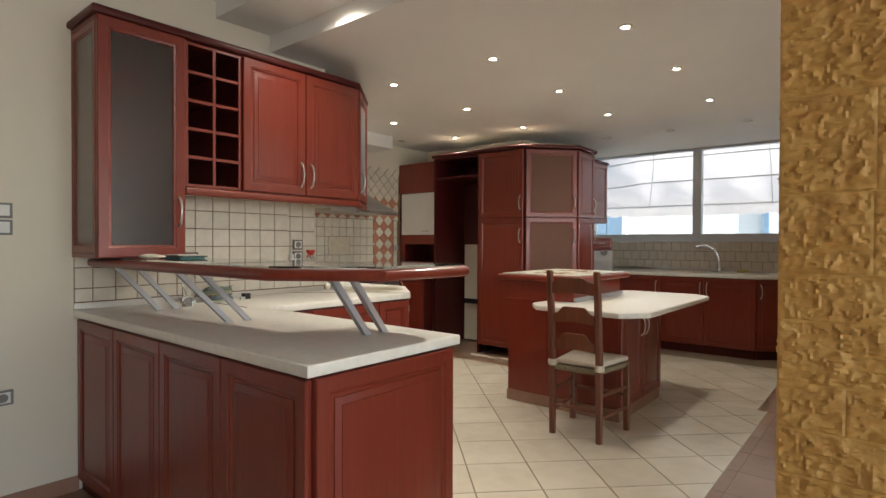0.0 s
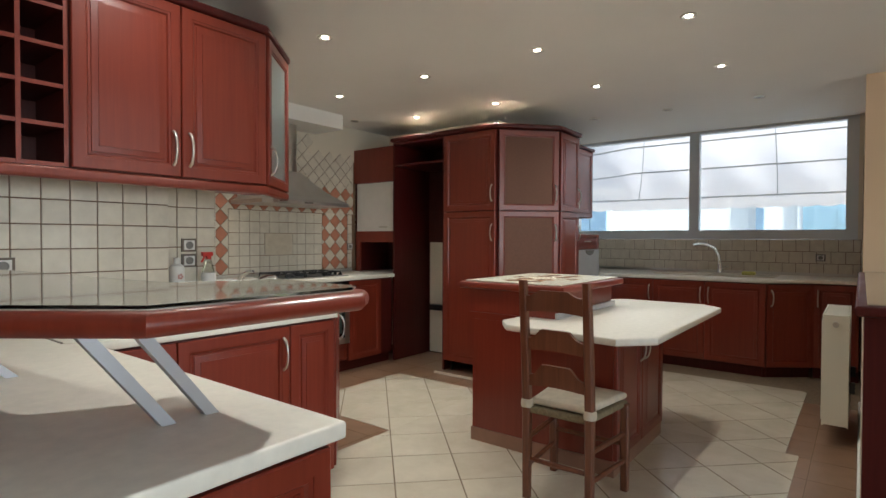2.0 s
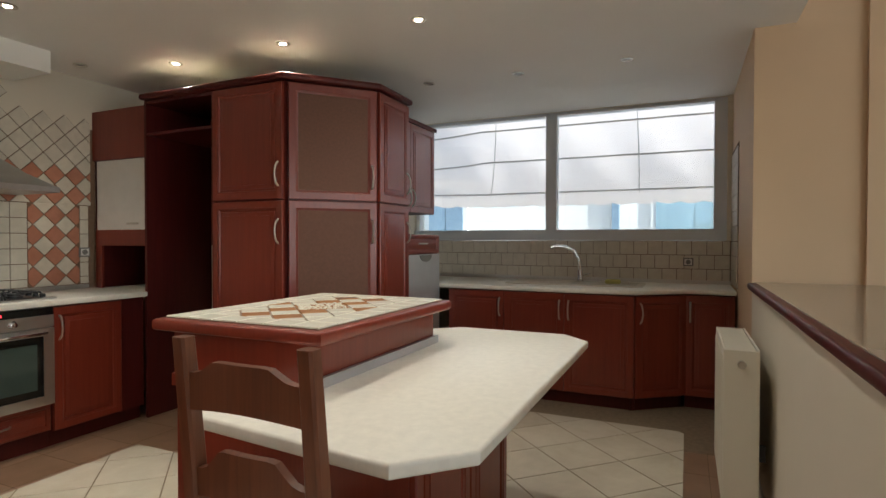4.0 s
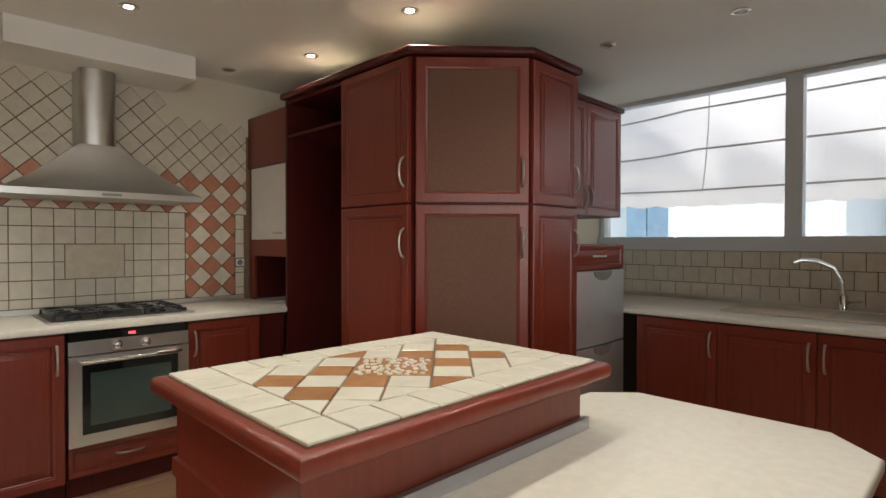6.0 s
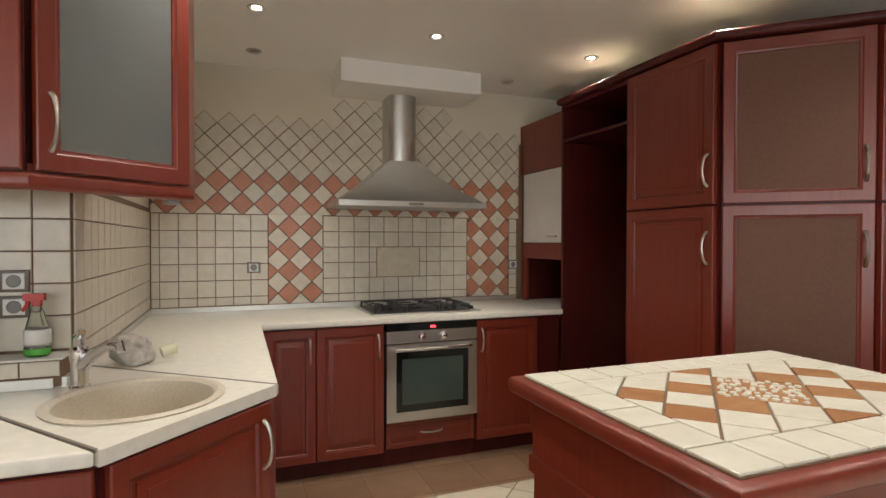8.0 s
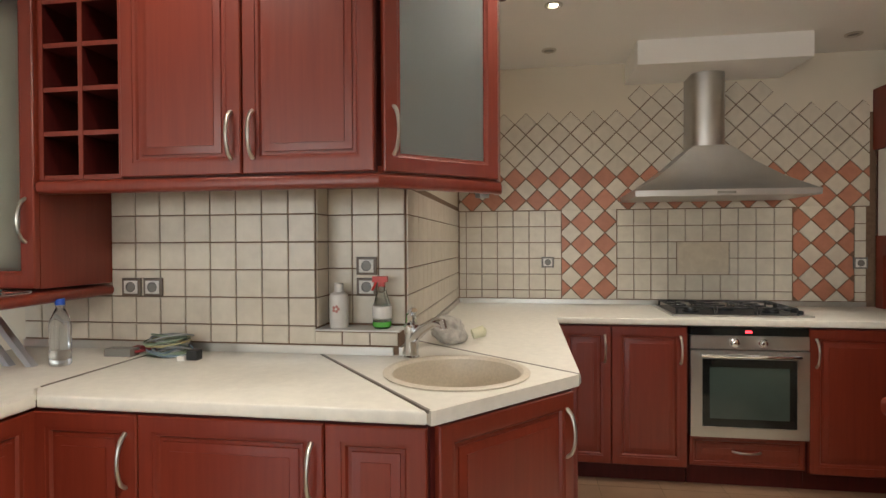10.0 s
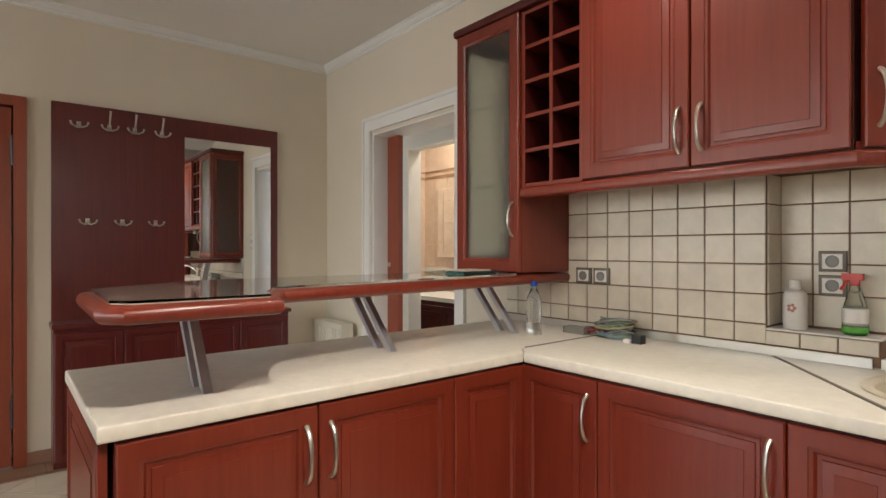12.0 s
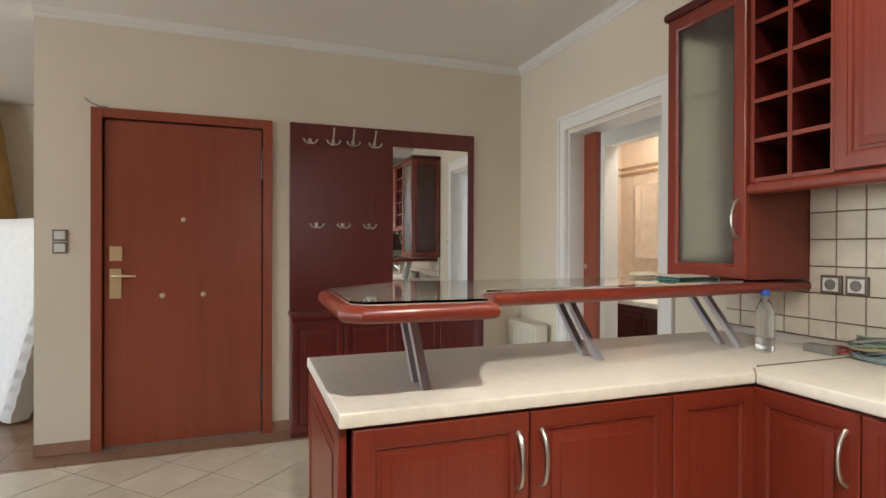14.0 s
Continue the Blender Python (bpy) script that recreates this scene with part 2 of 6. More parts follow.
def door_mesh(w, h, glass=False, t=0.022, f=0.062):
    """A raised panel door, or with glass a framed opening; x 0..w, z 0..h, its face towards -y."""
    bm = bmesh.new()
    if glass:
        prof = [(0, 0), (0, -t + 0.004), (0.004, -t), (f - 0.016, -t), (f - 0.010, -t + 0.005), (f - 0.003, -t + 0.006), (f, -t + 0.012), (f, 0)]
    else:
        prof = [(0, 0), (0, -t + 0.004), (0.004, -t), (f - 0.018, -t), (f - 0.0175, -t + 0.003), (f - 0.008, -t + 0.0045), (f - 0.002, -t + 0.012), (f + 0.008, -t + 0.012), (f + 0.0095, -t + 0.008), (f + 0.033, -t + 0.004), (f + 0.0335, -t + 0.0015)]
    rings = [[bm.verts.new(p) for p in ((d, y, d), (w - d, y, d), (w - d, y, h - d), (d, y, h - d))] for d, y in prof]
    for a, b in zip(rings, rings[1:]):
        for k in range(4):
            bm.faces.new((a[k], a[(k + 1) % 4], b[(k + 1) % 4], b[k]))
    if glass:
        for k in range(4):
            bm.faces.new((rings[-1][k], rings[-1][(k + 1) % 4], rings[0][(k + 1) % 4], rings[0][k]))
    else:
        bm.faces.new(rings[0][::-1])
        bm.faces.new(rings[-1])
    return bm


def handle_mesh(length=0.15):
    bm = bmesh.new()
    n = 12
    pts = [(0, 0.004, -length / 2)]
    for i in range(n + 1):
        s = i / n
        pts.append((0, -0.030 * math.sin(math.pi * s) ** 0.55 - 0.002, (s - 0.5) * length * 0.98))
    pts.append((0, 0.004, length / 2))
    tube(bm, pts, [0.008] + [0.0062 - 0.0015 * math.sin(math.pi * i / n) for i in range(n + 1)] + [0.008], 8, 1.25)
    return bm


HANDLE = finish("handle", handle_mesh(), NICKEL)


def add_handle(parent, x, z, y=-0.022, flat=False):
    ob = new("handle", HANDLE)
    ob.parent = parent
    ob.matrix_basis = pose(x, y, z, 0, 90 if flat else 0, 0)
    return tagged(ob, "satin nickel bow handle")


def cab_door(parent, x, z, w, h, side="", hz=None, glass=None, y=0.0, name="door", flat=False):
    """One door in a cabinet's front; side: where its handle is."""
    d = part(name, door_mesh(w - 0.004, h - 0.004, glass is not None), CHERRY, parent, "", pose(x + 0.002, y, z + 0.002))
    if glass is not None:
        g = boxes("glass_pane", glass, d, ((0.055, -0.012, 0.055), (w - 0.059, -0.008, h - 0.059)), label="frosted glass pane")
    if side == "l":
        add_handle(d, 0.034, hz - z)
    elif side == "r":
        add_handle(d, w - 0.038, hz - z)
    elif side == "c":
        add_handle(d, w / 2, h / 2, -0.014, True)
    return d


def base_unit(label, m, w, depth, doors, h=0.892, toe=0.10, group="base cabinets", wood_mat=None, back=0.0):
    """A floor cabinet with a recessed plinth; doors: rows of x, width, handle side."""
    c = thing("base_cabinet", m, label, "cabinet", group)
    boxes("body", wood_mat or CHERRY_DARK, c, ((0, 0.001, toe), (w, depth, h)), bevel=0.002)
    boxes("plinth", CHERRY_DARK, c, ((0, 0.045, 0), (w, 0.062, toe - 0.002)))
    for x, dw, side in doors:
        cab_door(c, x, toe + 0.004, dw, h - toe - 0.012, side, h - 0.14)
    return c

# ---- plan ----
YA, YS, XW, XH = 3.26, 5.075, 7.70, -1.09
CEIL, HALLCEIL = 2.55, 2.81
PY = 0.46
WT = 0.93


def wall(name, label, material, *pairs):
    return struct(boxes(name, material, None, *pairs), label, "wall")


# floor bed
floor = struct(boxes("floor", FGROUT, None, ((-4.2, -5.2, -0.12), (8.0, 5.4, -0.003))), "cream tiled floor with brown tiled borders", "floor")

# walls
wall("wall_north", "kitchen wall behind the hob with painted upper part", WALLPAINT, ((2.59, YS, 0), (5.95, YS + 0.2, 2.9)))
wall("wall_niche", "cream wall beside the window cabinets", WALLPAINT, ((5.82, 3.51, 0), (7.95, YS, 2.9)))
wall("wall_chimney", "tiled cream wall block beside the sink", WALLPAINT,
     ((0.66, YA, 0), (2.26, YS + 0.2, 2.9)), ((2.26, YA, 0), (2.588, YS + 0.2, 1.018)), ((2.26, YA + 0.13, 1.018), (2.588, YS + 0.2, 2.9)), ((2.26, YA, 1.60), (2.588, YA + 0.13, 2.9)))
wall("wall_hall_north", "cream hall wall with a doorway", WALLPAINT,
     ((XH, YA, 0), (-0.365, YA + 0.2, 2.9)), ((-0.365, YA, 2.145), (0.66, YA + 0.2, 2.9)), ((0.58, YA, 0), (0.658, YA + 0.2, 2.145)))
wall("wall_west", "cream hall wall with the entrance door", WALLPAINT,
     ((XH - 0.22, -0.15, 0), (XH, 0.16, 2.9)), ((XH - 0.22, 0.16, 2.215), (XH, 1.27, 2.9)), ((XH - 0.22, 1.27, 0), (XH, YA + 0.2, 2.9)), ((XH - 0.24, 0.1, 0), (XH - 0.222, 1.3, 2.3)))
wall("wall_east", "window wall above the sink counter", WALLPAINT,
     ((XW, PY, 0), (XW + 0.25, 0.50, 2.9)), ((XW, 0.50, 0), (XW + 0.25, 3.50, 1.305)), ((XW + 0.021, 0.50, CEIL - 0.001), (XW + 0.25, 3.50, 2.9)))
wall("wall_pier", "warm beige plastered pier", BEIGEPAINT, ((6.13, -0.08, 0), (XW + 0.25, PY, 2.9)), ((6.10, -2.2, 0), (6.4, -0.08, 2.9)))
wall("wall_half", "half-height plastered wall", WALLPAINT, ((3.57, 0.27, 0), (6.13, PY, 1.02)))
wall("wall_living_east", "plain living room wall", BEIGEPAINT, ((6.1, -5.2, 0), (6.4, -2.2, 2.9)))
wall("wall_living_west", "plain living room wall", WALLPAINT, ((-4.2, -5.2, 0), (-4.0, 3.6, 2.9)))
wall("wall_back_room", "plain wall of the far room", WALLPAINT, ((-4.0, 1.6, 0), (XH - 0.245, 1.8, 2.9)))
wall("wall_south", "plain living room wall with wide windows", WALLPAINT,
     ((-4.2, -5.2, 0), (6.4, -5.0, 0.9)), ((-4.2, -5.2, 2.4), (6.4, -5.0, 2.9)), ((-4.2, -5.2, 0.9), (-3.0, -5.0, 2.4)), ((4.6, -5.2, 0.9), (6.4, -5.0, 2.4)))

# ceilings
kc = bmesh.new()
box(kc, (2.13, 0.25, CEIL), (XW + 0.02, YS + 0.2, CEIL + 0.22))
struct(part("ceiling_kitchen", kc, CEILPAINT), "lowered white kitchen ceiling with spotlights", "ceiling")
struct(boxes("ceiling_beam", CEILPAINT, None, ((1.75, 0.25, 2.66), (2.129, YA, HALLCEIL)), bevel=0.004), "white plaster ceiling beam with spotlights", "beam")
hc = bmesh.new()
box(hc, (-4.2, -5.2, HALLCEIL), (8.0, 5.4, HALLCEIL + 0.15))
struct(part("ceiling_hall", hc, CEILPAINT), "white plaster ceiling", "ceiling")

# crown moulding of the hall
def moulding(name, p0, p1, inward, z1, prof, material, label, category):
    """A profile (depth, drop) swept along a wall."""
    bm = bmesh.new()
    rows = []
    for p in (p0, p1):
        rows.append([bm.verts.new((p[0] + inward[0] * d, p[1] + inward[1] * d, z1 - h)) for d, h in prof])
    n = len(prof)
    for i in range(n):
        bm.faces.new((rows[0][i], rows[0][(i + 1) % n], rows[1][(i + 1) % n], rows[1][i]))
    bm.faces.new(rows[0])
    bm.faces.new(rows[1][::-1])
    return struct(part(name, bm, material), label, category)


CROWN = [(0, 0), (0.056, 0), (0.056, 0.007), (0.048, 0.009), (0.042, 0.020), (0.026, 0.034), (0.016, 0.037), (0.013, 0.047), (0.005, 0.050), (0, 0.054)]
moulding("trim_crown", (XH, -0.15), (XH, YA), (1, 0), HALLCEIL, CROWN, WHITEPAINT, "white plaster crown moulding", "moulding")
moulding("trim_crown", (XH, YA), (2.13, YA), (0, -1), HALLCEIL, CROWN, WHITEPAINT, "white plaster crown moulding", "moulding")

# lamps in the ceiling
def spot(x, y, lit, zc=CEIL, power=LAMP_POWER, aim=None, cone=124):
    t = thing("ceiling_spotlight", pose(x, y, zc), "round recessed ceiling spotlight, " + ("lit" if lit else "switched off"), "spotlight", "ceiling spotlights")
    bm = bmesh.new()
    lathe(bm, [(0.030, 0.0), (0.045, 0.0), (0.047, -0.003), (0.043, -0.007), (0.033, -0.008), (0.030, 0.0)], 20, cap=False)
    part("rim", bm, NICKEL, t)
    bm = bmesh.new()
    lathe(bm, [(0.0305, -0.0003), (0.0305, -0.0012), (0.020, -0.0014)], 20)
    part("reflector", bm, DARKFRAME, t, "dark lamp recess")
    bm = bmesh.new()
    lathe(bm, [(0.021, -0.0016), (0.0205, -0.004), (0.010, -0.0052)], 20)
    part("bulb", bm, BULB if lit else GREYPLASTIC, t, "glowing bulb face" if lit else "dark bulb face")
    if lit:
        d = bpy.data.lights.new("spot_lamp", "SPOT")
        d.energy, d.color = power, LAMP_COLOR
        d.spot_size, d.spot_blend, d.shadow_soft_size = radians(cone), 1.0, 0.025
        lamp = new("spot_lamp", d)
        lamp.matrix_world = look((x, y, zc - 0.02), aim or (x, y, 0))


BULB, nt_, b_ = mat("bulb_glow")
b_.inputs["Emission Color"].default_value = (1.0, 0.86, 0.66, 1)
b_.inputs["Emission Strength"].default_value = 22.0
for gx, gy in ((3.165, 2.165), (3.17, 3.125), (3.205, 4.08), (4.18, 1.25), (4.165, 2.18), (4.17, 3.147), (4.167, 4.117), (5.25, 1.285), (5.215, 2.20), (5.20, 3.153), (5.20, 4.107)):
    spot(gx, gy, True)
# this one is tilted towards the peninsula
spot(3.20, 1.25, True, CEIL, NEAR_LAMP_POWER, (1.68, 1.75, WT), 84)
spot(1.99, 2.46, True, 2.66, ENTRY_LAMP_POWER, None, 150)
for gx, gy in ((3.21, 4.735), (4.946, 4.755), (6.36, 2.683), (6.40, 1.967), (6.39, 1.195)):
    spot(gx, gy, False)

# daylight through the living room windows
al = bpy.data.lights.new("window_daylight", "AREA")
al.shape, al.size, al.size_y, al.energy, al.color = "RECTANGLE", 7.4, 1.45, LIVING_POWER, (0.90, 0.95, 1.0)
alo = new("window_daylight", al)
alo.matrix_world = look((0.8, -4.98, 1.65), (0.8, 0, 1.3))

# skirting boards
SKIRT = plain("terracotta_skirting", (0.30, 0.165, 0.11), 0.4, 0, 0.1, 8, 0.05)
struct(boxes("baseboard", SKIRT, None, ((XH, -0.15, 0), (XH + 0.012, 0.16, 0.075)), bevel=0.002), "brown tile skirting", "skirting")
struct(boxes("baseboard", SKIRT, None, ((XH, 1.27, 0), (XH + 0.012, 1.39, 0.075)), bevel=0.002), "brown tile skirting", "skirting")
struct(boxes("baseboard", SKIRT, None, ((XH, 2.9, 0), (XH + 0.012, YA, 0.075)), bevel=0.002), "brown tile skirting", "skirting")
struct(boxes("baseboard", SKIRT, None, ((0.68, YA - 0.012, 0), (1.01, YA, 0.075)), bevel=0.002), "brown tile skirting", "skirting")
struct(boxes("baseboard", WHITEPAINT, None, ((3.60, PY, 0), (6.13, PY + 0.012, 0.07)), bevel=0.002), "pale skirting of the half wall", "skirting")

# ---- worktops ----
wt = thing("worktop", pose(0, 0, WT - 0.038), "cream laminate kitchen worktop with rounded front edge", "worktop")
def top_piece(poly, r=0.007):
    bm = bmesh.new()
    if r:
        slab(bm, poly, 0, 0.038, r)
    else:
        prism(bm, poly, 0, 0.038)
    return part("worktop_section", bm, COUNTER, wt)


top_piece([(0.99, 1.30), (1.69, 1.30), (1.69, 2.615), (1.622, 2.68), (1.622, YA), (0.99, YA)])
top_piece([(1.628, 2.682), (1.694, 2.615), (2.812, 2.615), (2.278, YA), (1.628, YA)])
SC, SR = (2.835, 3.03), 0.222
arc_r = [(SC[0] + SR * math.cos(a), SC[1] + SR * math.sin(a)) for a in [math.pi / 2 - math.pi * i / 20 for i in range(21)]]
arc_l = [(SC[0] + SR * math.cos(a), SC[1] + SR * math.sin(a)) for a in [math.pi * 1.5 - math.pi * i / 20 for i in range(21)]]
top_piece([(2.835, 2.625), (3.228, 3.053), (2.835, 3.373)] + arc_r, 0)
top_piece([(2.835, 3.373), (2.59, 3.572), (2.59, YA), (2.289, YA), (2.823, 2.615), (2.835, 2.625)] + arc_l, 0)
top_piece([(3.234, 3.062), (3.234, 4.40), (5.19, 4.40), (5.19, 4.436), (5.80, 4.436), (5.80, YS), (2.59, YS), (2.59, 3.585)])
SEAM = plain("worktop_joint_strip", (0.20, 0.17, 0.14), 0.5)
for p, q in (((1.625, 2.70), (1.625, YA)), ((2.8175, 2.622), (2.285, YA - 0.002)), ((3.227, 3.061), (2.594, 3.577))):
    bm = bmesh.new()
    d = (Vector(q) - Vector(p)).normalized() * 0.004
    n = Vector((-d.y, d.x))
    prism(bm, [tuple(Vector(p) + n), tuple(Vector(p) - n), tuple(Vector(q) - n), tuple(Vector(q) + n)], 0.03, 0.0388)
    part("joint_strip", bm, SEAM, wt, "thin dark joint strip")
STRIP = plain("aluminium_strip", (0.66, 0.64, 0.60), 0.3, 0.9, 0.03, 10, 0)
def upstand(p, q, h=0.032, d=0.014):
    bm = bmesh.new()
    e = (Vector(q) - Vector(p)).normalized()
    n = Vector((e.y, -e.x)) * d
    P, Q = Vector(p), Vector(q)
    prism(bm, [tuple(P), tuple(P + n), tuple(Q + n), tuple(Q)], 0.039, 0.038 + h)
    part("upstand_strip", bm, STRIP, wt, "aluminium sealing strip", bevel=0.003)


upstand((0.99, YA), (2.57, YA))
upstand((2.59, YA - 0.004), (2.59, YS - 0.015))
upstand((2.59, YS), (5.19, YS))

# window worktop
ww = thing("worktop", pose(0, 0, WT - 0.038), "cream laminate worktop under the kitchen window", "worktop")
def win_piece(poly, r=0.012):
    bm = bmesh.new()
    if r:
        slab(bm, poly, 0, 0.038, r)
    else:
        prism(bm, poly, 0, 0.038)
    return part("worktop_section", bm, COUNTER, ww)


win_piece([(6.78, 3.505), (6.78, 1.17), (7.06, 0.82), (7.06, PY + 0.008), (XW, PY + 0.008), (XW, 3.505)])
bm = bmesh.new()
box(bm, (XW - 0.014, PY + 0.008, 0.039), (XW, 3.505, 0.07))
part("upstand_strip", bm, STRIP, ww, "aluminium sealing strip", bevel=0.003)

# ---- floor cabinets ----
base_unit("cherry wood base cabinet of the peninsula with two panelled doors", pose(1.655, 1.335, 0, 0, 0, 90), 0.965, 0.30, [(0.0, 0.48, "r"), (0.48, 0.485, "l")])
base_unit("narrow cherry wood corner panel of the peninsula", pose(1.655, 2.300, 0, 0, 0, 90), 0.345, 0.30, [(0.0, 0.335, "")])
pb = thing("base_cabinet", pose(1.025, YA - 0.005, 0, 0, 0, -90), "dark cherry wood panelled back of the peninsula facing the hall", "cabinet", "base cabinets")
boxes("body", CHERRY_DARK, pb, ((0, 0.001, 0.0), (1.93, 0.325, 0.892)))
for i in range(4):
    part("panel", door_mesh(0.478, 0.82), CHERRY, pb, "", pose(0.006 + i * 0.481, 0, 0.06))
part("end_panel", door_mesh(0.63, 0.83), CHERRY, pb, "", pose(1.931, 0.0, 0.055, 0, 0, 90))
base_unit("cherry wood base cabinet with two panelled doors", pose(1.662, 2.645, 0), 0.875, 0.6, [(0.0, 0.335, "r"), (0.335, 0.54, "r")])
base_unit("narrow cherry wood panelled filler cabinet", pose(2.537, 2.645, 0), 0.275, 0.03, [(0.0, 0.275, "")])
a = math.degrees(math.atan2(3.055 - 2.645, 3.20 - 2.815))
base_unit("angled cherry wood corner sink cabinet", pose(2.815, 2.648, 0, 0, 0, a), 0.565, 0.02, [(0.012, 0.545, "r")])
base_unit("cherry wood panelled side of the corner sink cabinet", pose(3.205, 3.07, 0, 0, 0, 90), 0.46, 0.02, [(0.02, 0.44, "")])
base_unit("cherry wood corner cabinet between sink and hob", pose(3.205, 3.53, 0, 0, 0, 90), 0.90, 0.55, [(0.0, 0.46, "r"), (0.46, 0.42, "")])
base_unit("narrow cherry wood base cabinet beside the oven", pose(3.225, 4.435, 0), 0.72, 0.62, [(0.02, 0.29, "r"), (0.31, 0.405, "r")])
base_unit("cherry wood base cabinet beside the oven", pose(4.552, 4.435, 0), 0.63, 0.62, [(0.0, 0.45, "l")])

# ---- window counter cabinets ----
base_unit("cherry wood base cabinets under the window sink", pose(6.81, 2.70, 0, 0, 0, -90), 1.53, 0.85, [(0.0, 0.50, "r"), (0.50, 0.50, "r"), (1.0, 0.53, "l")])
a = math.degrees(math.atan2(0.82 - 1.17, 7.085 - 6.81))
base_unit("angled cherry wood base cabinet under the window", pose(6.81, 1.17, 0, 0, 0, a), 0.445, 0.3, [(0.0, 0.445, "l")])
base_unit("cherry wood end cabinet under the window", pose(7.085, 0.82, 0, 0, 0, -90), 0.345, 0.58, [(0.0, 0.345, "l")])

# ---- upper cabinets ----
UB, UT = 1.575, 2.345
def cornice(parent, poly, z, name="cornice"):
    bm = bmesh.new()
    slab(bm, poly, z, z + 0.045, 0.014)
    return part(name, bm, CHERRY_DARK, parent)


g = thing("wall_cabinet", pose(0.985, 2.925, 1.20), "tall cherry wood wall cabinet with frosted glass door and glass side", "cabinet", "wall cabinets")
W0, H0, D0 = 0.415, 1.15, YA - 2.925
boxes("body", CHERRY, g, ((0, 0.001, 0), (W0, D0, 0.02)), ((0, 0.001, H0 - 0.02), (W0, D0, H0)), ((W0 - 0.02, 0.001, 0.02), (W0, D0, H0 - 0.02)), ((0.0, D0 - 0.01, 0.02), (W0 - 0.02, D0, H0 - 0.02)), bevel=0.0015)
boxes("shelf", GLASS, g, ((0.02, 0.03, 0.40), (W0 - 0.022, D0 - 0.012, 0.406)), label="clear glass shelf")
boxes("shelf", GLASS, g, ((0.02, 0.03, 0.78), (W0 - 0.022, D0 - 0.012, 0.786)), label="clear glass shelf")
cab_door(g, 0, 0, W0, H0, "r", 0.235, CLEARFROST)
sd = part("side_frame", door_mesh(D0 - 0.003, H0 - 0.042, True, 0.02, 0.05), CHERRY, g, "", pose(0.02, D0, 0.021, 0, 0, -90))
boxes("glass_pane", CLEARFROST, sd, ((0.045, -0.012, 0.045), (D0 - 0.048, -0.008, H0 - 0.087)), label="frosted glass pane")

w = thing("wine_rack", pose(1.405, 2.925, UB), "cherry wood wine rack with ten square compartments", "wine rack")
WW, WH = 0.32, UT - UB
# Dark wood here puts the compartments' inner shade into the colour.
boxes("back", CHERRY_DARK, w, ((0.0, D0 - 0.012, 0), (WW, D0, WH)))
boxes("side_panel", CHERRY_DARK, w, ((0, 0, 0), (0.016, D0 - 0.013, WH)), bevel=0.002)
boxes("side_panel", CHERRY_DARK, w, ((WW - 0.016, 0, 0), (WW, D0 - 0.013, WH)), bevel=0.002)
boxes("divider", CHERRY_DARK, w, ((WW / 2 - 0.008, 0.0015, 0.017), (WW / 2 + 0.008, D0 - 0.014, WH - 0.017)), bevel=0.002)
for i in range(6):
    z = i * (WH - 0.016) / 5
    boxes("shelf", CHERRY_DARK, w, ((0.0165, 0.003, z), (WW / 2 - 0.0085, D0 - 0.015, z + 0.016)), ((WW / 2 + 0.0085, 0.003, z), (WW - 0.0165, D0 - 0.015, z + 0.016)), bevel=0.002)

# Cherry strips keep the lit front edges brighter than the darkened boards.
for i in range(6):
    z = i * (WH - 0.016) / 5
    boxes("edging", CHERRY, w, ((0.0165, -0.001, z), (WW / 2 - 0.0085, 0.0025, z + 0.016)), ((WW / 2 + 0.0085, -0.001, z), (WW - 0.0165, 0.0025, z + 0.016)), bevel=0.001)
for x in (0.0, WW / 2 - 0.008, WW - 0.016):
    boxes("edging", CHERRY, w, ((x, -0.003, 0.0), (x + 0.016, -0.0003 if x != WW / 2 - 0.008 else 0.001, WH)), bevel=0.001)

u = thing("wall_cabinet", pose(1.728, 2.925, UB), "cherry wood wall cabinet with two panelled doors", "cabinet", "wall cabinets")
boxes("body", CHERRY_DARK, u, ((0, 0.001, 0), (0.872, D0, WH)))
cab_door(u, 0.0, 0, 0.432, WH, "r", 0.125)
cab_door(u, 0.434, 0, 0.438, WH, "l", 0.125)

a = math.atan2(3.236 - 2.925, 2.957 - 2.603)
k = thing("wall_cabinet", pose(2.603, 2.925, UB, 0, 0, math.degrees(a)), "angled cherry wood corner wall cabinet with frosted glass door", "cabinet", "wall cabinets")
KW = math.hypot(0.354, 0.311)
bm = bmesh.new()
def loc(x, y):
    dx, dy = x - 2.603, y - 2.925
    return (dx * math.cos(a) + dy * math.sin(a), -dx * math.sin(a) + dy * math.cos(a))


outline = [loc(2.603, 2.927), loc(2.957, 3.238), loc(2.957, 3.56), loc(2.60, 3.56), loc(2.60, YA)]
prism(bm, outline, 0, 0.02)
part("bottom_panel", bm, CHERRY, k)
bm = bmesh.new()
prism(bm, outline, WH - 0.02, WH)
part("top_panel", bm, CHERRY, k)
bm = bmesh.new()
prism(bm, [loc(2.937, 3.245), loc(2.957, 3.262), loc(2.957, 3.56), loc(2.937, 3.56)], 0.021, WH - 0.021)
part("end_panel", bm, CHERRY, k)
bm = bmesh.new()
prism(bm, [loc(2.605, 3.545), loc(2.936, 3.545), loc(2.936, 3.56), loc(2.605, 3.56)], 0.021, WH - 0.021)
part("back", bm, CHERRY, k)
boxes("shelf", GLASS, k, ((0.02, 0.03, 0.38), (KW - 0.06, 0.2, 0.386)), label="clear glass shelf")
cab_door(k, 0.012, 0, KW - 0.016, WH, "l", 0.13, FROST)
